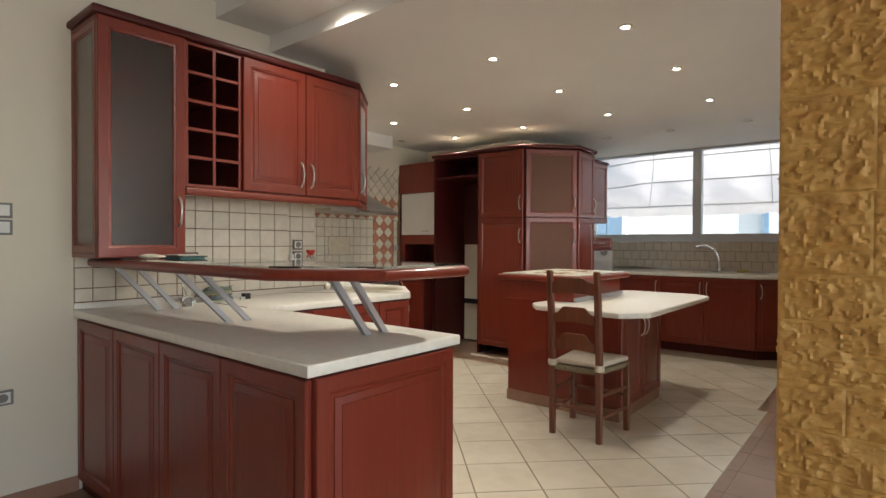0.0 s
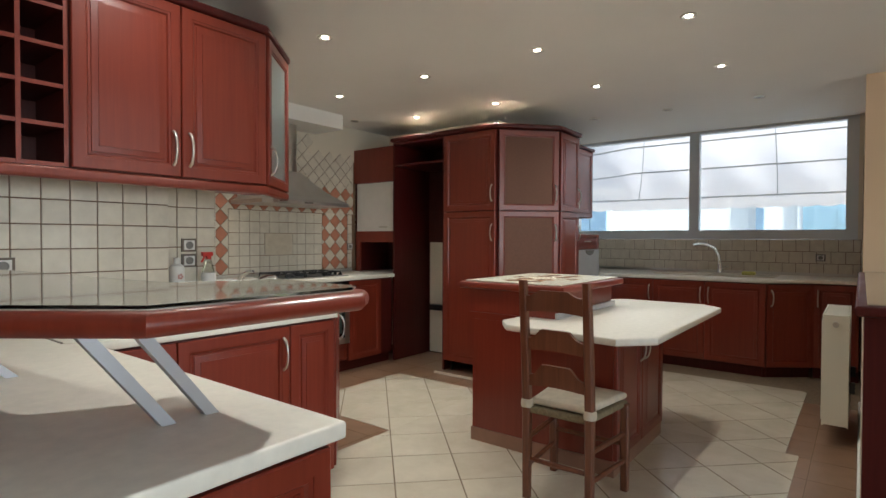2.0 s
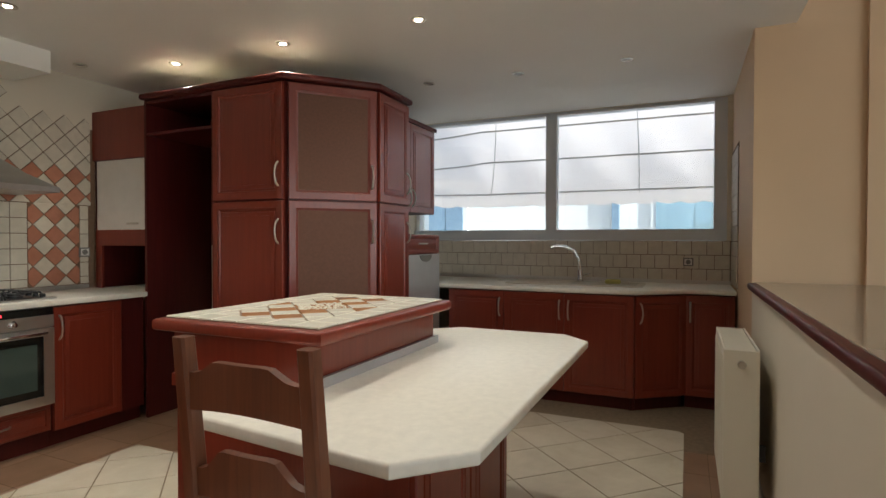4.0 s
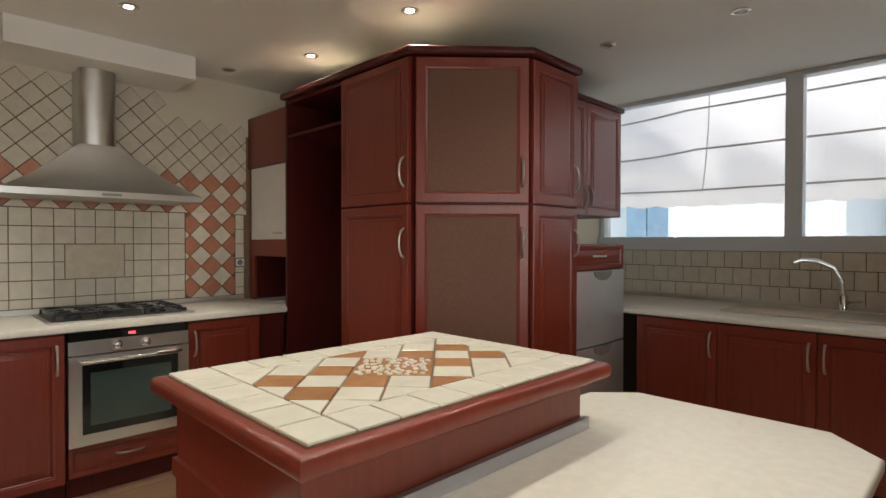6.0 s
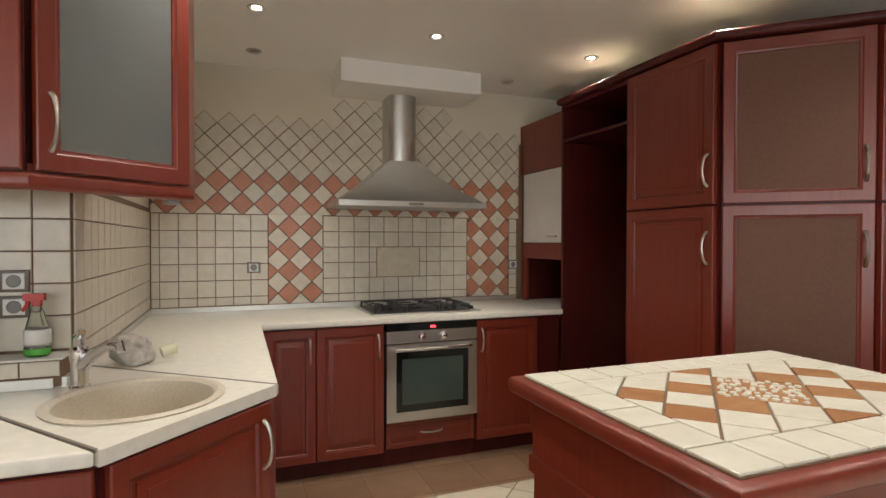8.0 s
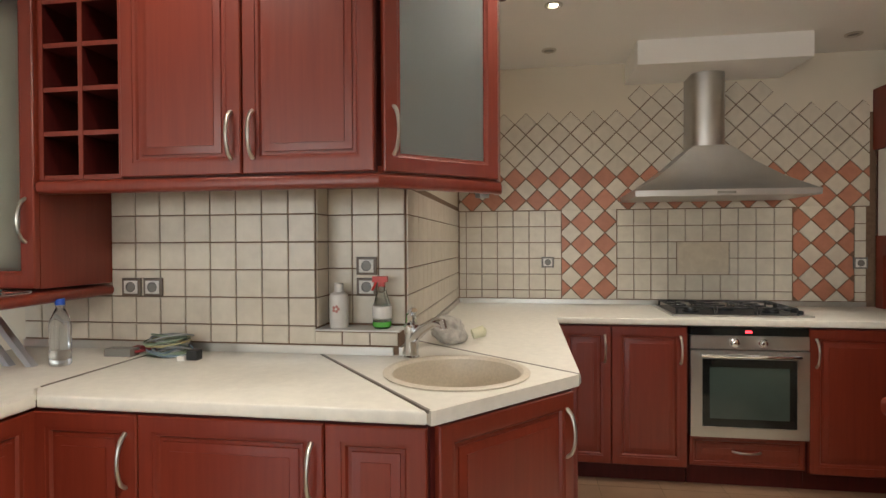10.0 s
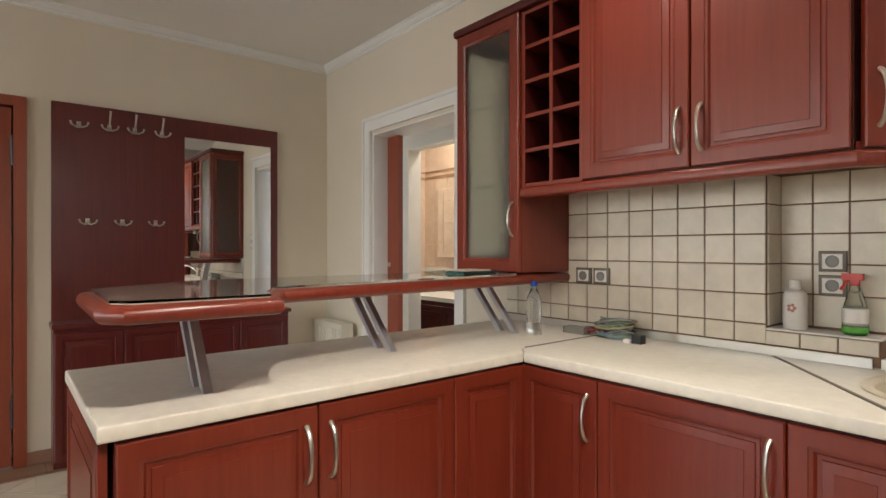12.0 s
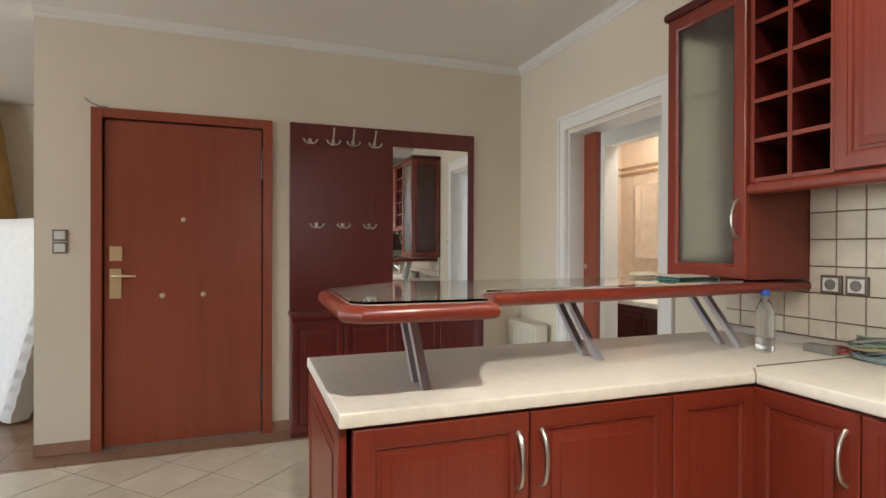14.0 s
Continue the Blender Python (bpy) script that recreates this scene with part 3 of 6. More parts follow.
boxes("magnetic_rail", STEEL, k, ((KW - 0.05, 0.03, -0.06), (KW - 0.01, 0.06, -0.002)), bevel=0.004, label="small steel rail end")

lr = thing("light_rail", pose(0, 0, 0), "rounded cherry wood rail under the wall cabinets", "rail")
bm = bmesh.new()
slab(bm, [(1.405, 2.905), (2.612, 2.905), (2.975, 3.225), (2.975, 3.30), (2.94, 3.30), (2.94, 3.252), (2.595, 2.95), (1.405, 2.95)], UB - 0.048, UB - 0.002, 0.014)
part("rail", bm, CHERRY, lr)
cn = thing("cornice", pose(0, 0, 0), "dark cherry wood cornice on the wall cabinets", "cornice")
bm = bmesh.new()
slab(bm, [(0.965, 2.90), (2.612, 2.90), (2.985, 3.225), (2.985, 3.56), (2.60, 3.56), (2.60, YA), (0.965, YA)], UT + 0.005, UT + 0.05, 0.016)
part("moulding", bm, CHERRY_DARK, cn)

# ---- breakfast bar ----
bar = thing("breakfast_bar", pose(0, 0, 0), "raised cherry wood breakfast bar with glass top on slanted metal struts", "bar counter")
BARP = [(1.30, 1.30), (1.735, 1.29), (1.79, 1.335), (1.80, 1.665), (1.70, 1.69), (1.56, 1.77), (1.41, YA), (1.05, YA), (1.05, 1.62)]
bm = bmesh.new()
slab(bm, BARP, 1.150, 1.190, 0.018)
part("bar_top", bm, CHERRY, bar)
bm = bmesh.new()
prism(bm, inset_poly([(1.30, 1.30), (1.735, 1.29), (1.79, 1.335), (1.80, 1.665), (1.70, 1.69), (1.56, 1.77), (1.445, 2.90), (1.05, 2.90), (1.05, 1.62)], 0.030), 1.1902, 1.1925)
part("top_sheet", bm, stone_mat("mottled_taupe_sheet", (0.20, 0.125, 0.10), (0.30, 0.235, 0.20), (0.38, 0.32, 0.28), 5, 0.0004), bar, "mottled taupe sheet under the glass")
bm = bmesh.new()
prism(bm, inset_poly([(1.30, 1.30), (1.735, 1.29), (1.79, 1.335), (1.80, 1.665), (1.70, 1.69), (1.56, 1.77), (1.445, 2.90), (1.05, 2.90), (1.05, 1.62)], 0.028), 1.193, 1.199)
part("glass_sheet", bm, glass_mat("green_edged_glass", (0.90, 0.96, 0.93), 0.04), bar, "green-edged glass sheet").visible_shadow = False
for bx, tx, y in ((1.488, 1.345, 1.562), (1.318, 1.125, 2.256), (1.306, 1.135, 2.924)):
    for o in (-0.045, 0.045):
        bm = bmesh.new()
        vs = []
        for px, pz in ((bx + 0.01 + o, WT + 0.001), (tx - 0.01 + o, 1.149)):
            vs.append([bm.verts.new((px + dx, y + dy, pz)) for dx, dy in ((-0.014, -0.012), (0.014, -0.012), (0.014, 0.012), (-0.014, 0.012))])
        for i in range(4):
            bm.faces.new((vs[0][i], vs[0][(i + 1) % 4], vs[1][(i + 1) % 4], vs[1][i]))
        bm.faces.new(vs[0])
        bm.faces.new(vs[1][::-1])
        part("strut", bm, ALU, bar, "slanted silver metal strut", bevel=0.003)

# ---- tall units ----
TT = 2.315
XT = 5.195
mu = thing("tall_cabinet", pose(5.25, YS - 0.005, WT + 0.001, 0, 0, -90), "cherry wood counter cabinet with pale roller shutter above an open bay", "cabinet", "tall cabinets")
mw, mh = 0.635, 2.30 - 0.93
boxes("body", CHERRY_DARK, mu, ((0, 0.002, 0.0), (0.05, 0.54, mh)), ((mw - 0.03, 0.002, 0), (mw, 0.54, mh)), ((0.05, 0.002, mh - 0.02), (mw - 0.03, 0.54, mh)), ((0.05, 0.5, 0), (mw - 0.03, 0.54, mh - 0.02)))
boxes("frame", CHERRY, mu, ((0.03, -0.018, 0.33), (mw, 0.001, 0.45)), ((0.03, -0.018, 0.0), (0.10, 0.001, 0.33)), bevel=0.002)
boxes("roller_shutter", WHITEPLASTIC, mu, ((0.045, -0.015, 0.452), (mw - 0.01, 0.001, 0.985)), label="pale grey roller shutter", bevel=0.003)
boxes("shutter_grip", NICKEL, mu, ((0.40, -0.026, 0.49), (0.52, -0.014, 0.505)), bevel=0.003)
boxes("top_door", CHERRY, mu, ((0.0, -0.02, 0.99), (mw, 0.001, mh)), bevel=0.004)

fr = thing("tall_cabinet", pose(XT, 4.43, 0, 0, 0, -90), "empty dark cherry wood fridge housing with a shelf on top", "cabinet", "tall cabinets")
fw = 0.69
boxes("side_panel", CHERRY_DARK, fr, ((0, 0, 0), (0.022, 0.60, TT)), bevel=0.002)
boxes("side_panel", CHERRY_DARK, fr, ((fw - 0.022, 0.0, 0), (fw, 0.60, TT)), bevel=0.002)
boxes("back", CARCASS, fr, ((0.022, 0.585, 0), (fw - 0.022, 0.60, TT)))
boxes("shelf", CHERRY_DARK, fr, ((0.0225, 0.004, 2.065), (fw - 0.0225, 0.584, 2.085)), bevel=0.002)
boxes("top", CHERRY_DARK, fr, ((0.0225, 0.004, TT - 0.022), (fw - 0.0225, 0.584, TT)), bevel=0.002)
boxes("pale_back_board", RADPAINT, fr, ((0.06, 0.555, 0.02), (0.50, 0.583, 1.26)), label="pale board standing in the housing")
boxes("cable_box", BLACK, fr, ((0.10, 0.49, 0.50), (0.32, 0.553, 0.56)), bevel=0.006, label="dark cable bundle")

td = thing("tall_cabinet", pose(XT, 3.737, 0, 0, 0, -90), "tall cherry wood larder cabinet with two panelled doors", "cabinet", "tall cabinets")
boxes("body", CHERRY_DARK, td, ((0, 0.001, 0.10), (0.60, 0.60, TT)))
boxes("plinth", BLACK, td, ((0.04, 0.05, 0.0), (0.06, 0.07, 0.098)))
cab_door(td, 0.0, 0.105, 0.60, 1.455, "r", 1.36)
cab_door(td, 0.0, 1.565, 0.60, TT - 1.57, "r", 1.725)
boxes("toe_board", COUNTER, td, ((0.0, -0.16, 0.0), (0.585, -0.14, 0.02)), label="loose pale toe board lying on the floor")

def tall_angle(label, p, q, glass, side, depth):
    an = math.degrees(math.atan2(q[1] - p[1], q[0] - p[0]))
    wd = math.hypot(q[0] - p[0], q[1] - p[1])
    c = thing("tall_cabinet", pose(p[0], p[1], 0, 0, 0, an), label, "cabinet", "tall cabinets")
    boxes("body", CHERRY_DARK, c, ((0.002, 0.001, 0.10), (wd - 0.002, depth, TT)))
    boxes("plinth", CHERRY_DARK, c, ((0, 0.05, 0), (wd, 0.065, 0.098)))
    for z, h, hz in ((0.105, 1.455, 1.36), (1.565, TT - 1.57, 1.725)):
        cab_door(c, 0.004, z, wd - 0.008, h, side, hz, glass)
    return c


tall_angle("tall angled cherry wood cabinet with smoked frosted glass doors", (5.215, 3.135), (5.65, 2.735), GREYGLASS, "r", 0.02)
tall_angle("narrow tall angled cherry wood cabinet with two panelled doors", (5.655, 2.735), (6.10, 2.745), None, "r", 0.55)
ct = thing("cornice", pose(0, 0, 0), "dark cherry wood cornice on the tall cabinets", "cornice")
bm = bmesh.new()
slab(bm, [(5.16, 4.44), (5.16, 3.12), (5.64, 2.695), (6.115, 2.705), (6.115, 3.30), (5.80, 3.45), (5.80, 4.44)], TT + 0.003, TT + 0.048, 0.016)
part("moulding", bm, CHERRY_DARK, ct)
# Unseen pale board, added so the spotlights' bounce on the ceiling is less red.
bm = bmesh.new()
prism(bm, [(5.20, 4.41), (5.20, 3.14), (5.655, 2.735), (6.08, 2.745), (6.08, 3.28), (5.77, 3.42), (5.77, 4.41)], TT + 0.0482, TT + 0.056)
part("top_board", bm, plain("beige_bounce_board", (0.36, 0.30, 0.21), 0.8, 0, 0.15, 40, 0.15), ct, "added beige board, out of view, that bounces light to the ceiling")

# dishwasher column and window wall cabinet
dw = thing("dishwasher", pose(6.125, 2.80, 0), "raised stainless steel double drawer dishwasher in a cherry wood housing", "dishwasher")
boxes("housing", CHERRY_DARK, dw, ((0.0, 0.001, 0.10), (0.64, 0.69, 1.355)), bevel=0.003)
boxes("plinth", CHERRY_DARK, dw, ((0, 0.05, 0), (0.64, 0.065, 0.098)))
def bowed(w, h, t=0.03):
    bm = bmesh.new()
    n = 8
    fr_, bk = [], []
    for z in (0, h):
        f = []
        for i in range(n + 1):
            s = i / n
            f.append(bm.verts.new((s * w, -t - 0.018 * math.sin(math.pi * s), z)))
        f += [bm.verts.new((w, 0, z)), bm.verts.new((0, 0, z))]
        fr_.append(f)
    m_ = n + 3
    bm.faces.new(fr_[0][::-1])
    bm.faces.new(fr_[1])
    for i in range(m_):
        bm.faces.new((fr_[0][i], fr_[0][(i + 1) % m_], fr_[1][(i + 1) % m_], fr_[1][i]))
    return bm


for z, h in ((0.735, 0.455), (0.27, 0.455)):
    d = part("dishwasher_drawer", bowed(0.60, h), plain("satin_steel", (0.66, 0.67, 0.68), 0.5, 0.75, 0.04, 8, 0.03),  dw, "brushed steel drawer front", pose(0.02, 0, z), bevel=0.004)
    bm = bmesh.new()
    arc = [(0.11 * math.cos(math.pi + math.pi * i / 14), 0.055 * math.sin(math.pi + math.pi * i / 14)) for i in range(15)]
    prism(bm, arc, 0.0, 0.006)
    part("grip", bm, GREYPLASTIC, d, "half-round finger grip", pose(0.30, -0.045, h - 0.004, 90, 0, 0))
dd = part("drawer", door_mesh(0.63, 0.155, False, 0.022, 0.035), CHERRY, dw, "", pose(0.005, 0, 1.198))
add_handle(dd, 0.315, 0.08, -0.016, True)
wc = thing("wall_cabinet", pose(6.12, 3.09, 1.555), "cherry wood wall cabinet beside the window", "cabinet", "wall cabinets")
boxes("body", CHERRY_DARK, wc, ((0, 0.001, 0), (1.16, 0.365, 0.80)), bevel=0.002)
cab_door(wc, 0.16, 0, 0.50, 0.80, "r", 0.13)
cab_door(wc, 0.66, 0, 0.50, 0.80, "l", 0.13)
boxes("cornice", CHERRY_DARK, wc, ((0, -0.035, 0.802), (1.185, 0.365, 0.835)), bevel=0.008)

# ---- island ----
isl = thing("kitchen_island", pose(0, 0, 0), "cherry wood kitchen island with tiled raised top and cream dining ledge", "kitchen island")
IX0, IX1 = 3.83, 4.69
boxes("body", CHERRY_DARK, isl, ((IX0 + 0.018, 1.53, 0.08), (IX1, 2.455, 0.788)), bevel=0.003)
boxes("plinth", SKIRT, isl, ((IX0 - 0.005, 1.52, 0), (IX1 + 0.01, 2.465, 0.085)), bevel=0.003, label="brown tiled plinth")
boxes("upper_body", CHERRY, isl, ((IX0 + 0.012, 1.883, 0.832), (4.74, 2.483, 0.982)), bevel=0.002)
boxes("end_panel", CHERRY, isl, ((IX0, 1.53, 0.087), (IX0 + 0.0175, 2.455, 0.788)), bevel=0.002)
for i in range(2):
    d = part("door", door_mesh(0.42, 0.69), CHERRY, isl, "", pose(IX0 + 0.005 + i * 0.43, 1.529, 0.09))
    add_handle(d, 0.39 if i == 0 else 0.04, 0.56)
ledge = bmesh.new()
slab(ledge, [(3.62, 1.235), (5.09, 1.235), (5.235, 1.37), (5.235, 1.94), (5.11, 2.07), (3.66, 2.13), (3.53, 2.03), (3.465, 1.385)], 0.792, 0.83, 0.010)
part("dining_ledge", ledge, COUNTER, isl, "cream laminate dining ledge")
boxes("end_panel", CHERRY, isl, ((IX0, 2.14, 0.7885), (IX1, 2.483, 0.8315)))
boxes("trim_strip", ALU, isl, ((IX0 + 0.012, 1.865, 0.8315), (4.76, 1.882, 0.865)), bevel=0.003, label="silver metal trim strip")
bm = bmesh.new()
slab(bm, [(3.80, 1.811), (4.785, 1.811), (4.785, 2.545), (3.80, 2.545)], 0.983, 1.027, 0.014)
part("top_frame", bm, CHERRY, isl)
boxes("tile_bed", GROUT, isl, ((3.83, 1.841, 1.0275), (4.755, 2.515, 1.0305)))

# ---- wall tiles ----
walls = {o.name: o for o in scene.collection.objects if o.name.startswith("wall_")}


def tile_mesh(name, w, h, material, t=0.006, b=0.0015):
    """A flat tile in the x-z plane, centred, its face towards -y."""
    bm = bmesh.new()
    rings = []
    for d, y in ((0, 0), (0, -t + b), (b, -t)):
        rings.append([bm.verts.new(p) for p in ((-w / 2 + d, y, -h / 2 + d), (w / 2 - d, y, -h / 2 + d), (w / 2 - d, y, h / 2 - d), (-w / 2 + d, y, h / 2 - d))])
    for p, q in zip(rings, rings[1:]):
        for k_ in range(4):
            bm.faces.new((p[k_], p[(k_ + 1) % 4], q[(k_ + 1) % 4], q[k_]))
    bm.faces.new(rings[-1])
    return finish(name, bm, material, soft=False)


def poly_tile_mesh(poly, material, t=0.006, b=0.0015):
    bm = bmesh.new()
    lo = [bm.verts.new((x, 0, z)) for x, z in poly]
    mid = [bm.verts.new((x, -t + b, z)) for x, z in poly]
    hi = [bm.verts.new((x, -t, z)) for x, z in inset_poly(poly, b)]
    n = len(poly)
    for p, q in ((lo, mid), (mid, hi)):
        for k_ in range(n):
            bm.faces.new((p[k_], p[(k_ + 1) % n], q[(k_ + 1) % n], q[k_]))
    bm.faces.new(hi)
    return finish("tile", bm, material, soft=False)


def put_tile(me, parent, m):
    ob = new("tile", me)
    ob.parent = parent
    ob.matrix_basis = m
    return ob


TP = 0.1075
SQ = tile_mesh("tile", 0.1025, 0.1025, WTILE)
SQ_CACHE = {}
def sized(w, h):
    key = (round(w, 3), round(h, 3))
    if key not in SQ_CACHE:
        SQ_CACHE[key] = tile_mesh("tile", w, h, WTILE)
    return SQ_CACHE[key]


def tile_grid(parent, us, zs, place, skip=None):
    """Tiles between the lines us and zs; place(u, z) gives the pose of a tile's centre."""
    g_ = 0.005
    for u0, u1 in zip(us, us[1:]):
        for z0, z1 in zip(zs, zs[1:]):
            if skip and skip((u0 + u1) / 2, (z0 + z1) / 2):
                continue
            put_tile(sized(abs(u1 - u0) - g_, z1 - z0 - g_), parent, place((u0 + u1) / 2, (z0 + z1) / 2))


def bed(parent, a, b):
    boxes("grout_bed", GROUT, parent, (a, b))


E_ = 0.004
wch = walls["wall_chimney"]
bed(wch, (0.992, YA - E_, 0.934), (2.26, YA, 1.56))
bed(wch, (2.26, YA - E_, 0.934), (2.588, YA, 1.018))
bed(wch, (2.264, YA + 0.13 - E_, 1.0185), (2.588, YA + 0.13, 1.60))
bed(wch, (2.26, YA + 0.0005, 1.0185), (2.26 + E_, YA + 0.126, 1.60))
bed(wch, (2.588, YA + 0.13, 0.934), (2.588 + E_, YS - 0.001, 1.60))
bed(wch, (2.588, YA, 0.934), (2.588 + E_, YA + 0.13, 1.018))
zA = [0.966, 1.0365] + [1.0365 + TP * i for i in range(1, 6)]
xA = [0.992] + [2.266 - 0.1082 * i for i in range(11, -1, -1)]
tile_grid(wch, xA, zA, lambda u_, z_: pose(u_, YA - E_, z_))
xN = [2.262, 2.3706, 2.4792, 2.5878]
tile_grid(wch, xN, [0.966, 1.017], lambda u_, z_: pose(u_, YA - E_, z_))
tile_grid(wch, [2.268] + xN[1:], [1.03] + zA[2:], lambda u_, z_: pose(u_, YA + 0.13 - E_, z_))
tile_grid(wch, [YA + 0.004, YA + 0.122], [1.03] + zA[2:], lambda u_, z_: pose(2.26 + E_, u_, z_, 0, 0, 90))
yR = [YA + 0.13 + 0.109 * i for i in range(16)] + [YS - 0.006]
tile_grid(wch, yR, [0.966] + zA[1:], lambda u_, z_: pose(2.588 + E_, u_, z_, 0, 0, 90))
boxes("ledge_strip", WHITEPLASTIC, wch, ((2.262, YA - 0.008, 1.0185), (2.594, YA + 0.12, 1.024)), bevel=0.001, label="white ledge of the niche")

wn_ = walls["wall_north"]
X0, X1 = 2.60, 5.19
bed(wn_, (2.594, YS - E_, 0.934), (X1 + 0.06, YS, 2.165))
zS = [0.966, 1.0235, 1.1325, 1.2415, 1.3505, 1.4595, 1.5685]
tile_grid(wn_, [2.602] + [3.305 - 0.109 * i for i in range(6, -1, -1)], zS, lambda u_, z_: pose(u_, YS - E_, z_))
PX0, PX1 = 3.672, 4.762
pw = (PX1 - PX0) / 10
XP = [PX0 + pw * i for i in range(11)]
inset_mat = tile_mat("marbled_cream_inset", (0.58, 0.49, 0.37), (0.68, 0.60, 0.47), 0.3, 20)
tile_grid(wn_, XP, zS, lambda u_, z_: pose(u_, YS - E_, z_), lambda u_, z_: 3.99 < u_ < 4.44 and 1.13 < z_ < 1.35)
for u0, u1 in ((XP[3], XP[3] + pw / 2), (XP[6] + pw / 2, XP[7])):
    tile_grid(wn_, [u0, u1], zS[2:5], lambda u_, z_: pose(u_, YS - E_, z_))
put_tile(tile_mesh("tile", 3 * pw - 0.006, 0.213, inset_mat), wn_, pose((XP[5]), YS - E_ - 0.002, 1.2415))
tile_grid(wn_, [5.125, 5.192], zS, lambda u_, z_: pose(u_, YS - E_, z_))


def clip(poly, axis, limit, keep_less):
    out = []
    n = len(poly)
    for i in range(n):
        p, q = poly[i], poly[(i + 1) % n]
        ip = (p[axis] <= limit) == keep_less
        iq = (q[axis] <= limit) == keep_less
        if ip:
            out.append(p)
        if ip != iq:
            t_ = (limit - p[axis]) / (q[axis] - p[axis])
            out.append((p[0] + t_ * (q[0] - p[0]), p[1] + t_ * (q[1] - p[1])))
    return out


HD = 0.0752
DIA = {}
def diamond(parent, cx, cz, lim, colour):
    """A tile on its corner, cut to the field lim = (x0, x1, z0, z1)."""
    h = HD - 0.0044
    poly = [(cx - h, cz), (cx, cz - h), (cx + h, cz), (cx, cz + h)]
    full = lim[0] <= cx - h and lim[1] >= cx + h and lim[2] <= cz - h and lim[3] >= cz + h
    if full:
        if colour.name not in DIA:
            DIA[colour.name] = poly_tile_mesh([(-h, 0), (0, -h), (h, 0), (0, h)], colour)
        put_tile(DIA[colour.name], parent, pose(cx, YS - E_, cz))
        return
    for ax, v, less in ((0, lim[0], False), (0, lim[1], True), (1, lim[2], False), (1, lim[3], True)):
        poly = clip(poly, ax, v, less)
        if len(poly) < 3:
            return
    area = abs(sum(poly[i][0] * poly[(i + 1) % len(poly)][1] - poly[(i + 1) % len(poly)][0] * poly[i][1] for i in range(len(poly)))) / 2
    if area < 0.0006:
        return
    poly = [(x - cx, z - cz) for x, z in poly]
    put_tile(poly_tile_mesh(poly, colour), parent, pose(cx, YS - E_, cz))


FIELDS = [(3.309, 3.668, 0.966, 1.5725), (4.766, 5.121, 0.966, 1.5725), (2.602, 5.21, 1.5725, 2.6)]
for row in range(-6, 12):
    cz = 1.790 - row * HD
    for kx in range(-5, 18):
        cx = 3.4435 + (kx - 3) * 2 * HD + (HD if row % 2 else 0)
        top = 2.245 if abs(cx - 4.19) > 0.42 else 2.39
        if cz > top - HD * 0.95:
            continue
        red = row >= 0 and row % 2 == 0
        for lim in FIELDS:
            diamond(wn_, cx, cz, lim, TTILE if red else WTILE)
for row in range(-8, -6):
    for kx in range(3, 12):
        cx = 3.4435 + (kx - 3) * 2 * HD + (HD if row % 2 else 0)
        cz = 1.790 - row * HD
        if abs(cx - 4.19) < 0.40 - (0.10 if row == -8 else 0) and cz < 2.39 - HD * 0.9:
            diamond(wn_, cx, cz, FIELDS[2], WTILE)

# grout behind the upper edge of the tilted tiles
bm = bmesh.new()
for row in range(-8, 0):
    cz = 1.790 - row * HD
    for kx in range(-5, 18):
        cx = 3.4435 + (kx - 3) * 2 * HD + (HD if row % 2 else 0)
        lim = 2.245 if abs(cx - 4.19) > 0.42 else 2.39
        near = row >= -6 or (3 <= kx < 12 and abs(cx - 4.19) < 0.40 - (0.10 if row == -8 else 0))
        if cz > lim - HD * (0.95 if row >= -6 else 0.9) or not near or cz + HD < 2.16:
            continue
        q = HD + 0.001
        poly = clip(clip(clip([(cx - q, cz), (cx, cz - q), (cx + q, cz), (cx, cz + q)], 0, 2.594, False), 0, 5.21, True), 1, 2.1652, False)
        if len(poly) > 2:
            fr_ = [bm.verts.new((x, YS - E_ - 0.0001, z)) for x, z in poly]
            bk_ = [bm.verts.new((x, YS, z)) for x, z in poly]
            bm.faces.new(fr_)
            for i in range(len(poly)):
                bm.faces.new((fr_[i], bk_[i], bk_[(i + 1) % len(poly)], fr_[(i + 1) % len(poly)]))
part("grout_bed", bm, GROUT, wn_, soft=False)

we = walls["wall_east"]
bed(we, (XW - E_, PY + 0.008, 0.934), (XW, 3.505, 1.305))
for r_ in range(3):
    z0 = 0.936 + r_ * 0.1225
    ys = [0.474] + [0.474 + (0.12 if r_ % 2 else 0.06) + 0.12 * i for i in range(0, 26)]
    ys = [y for y in ys if y < 3.50]
    tile_grid(we, ys, [z0, z0 + 0.1225], lambda u_, z_: pose(XW - E_, u_, z_, 0, 0, -90))
wni = walls["wall_niche"]
bed(wni, (6.76, 3.51 - E_, 0.934), (7.30, 3.51, 1.55))
tile_grid(wni, [6.765 + 0.109 * i for i in range(6)], [0.934 + 0.109 * i for i in range(6)], lambda u_, z_: pose(u_, 3.51 - E_, z_))
wpi = walls["wall_pier"]
bed(wpi, (7.08, PY, 0.94), (XW, PY + E_, 2.05))
tile_grid(wpi, [7.085 + 0.12 * i for i in range(6)], [0.942 + 0.12 * i for i in range(10)], lambda u_, z_: pose(u_, PY + E_, z_, 0, 0, 180))

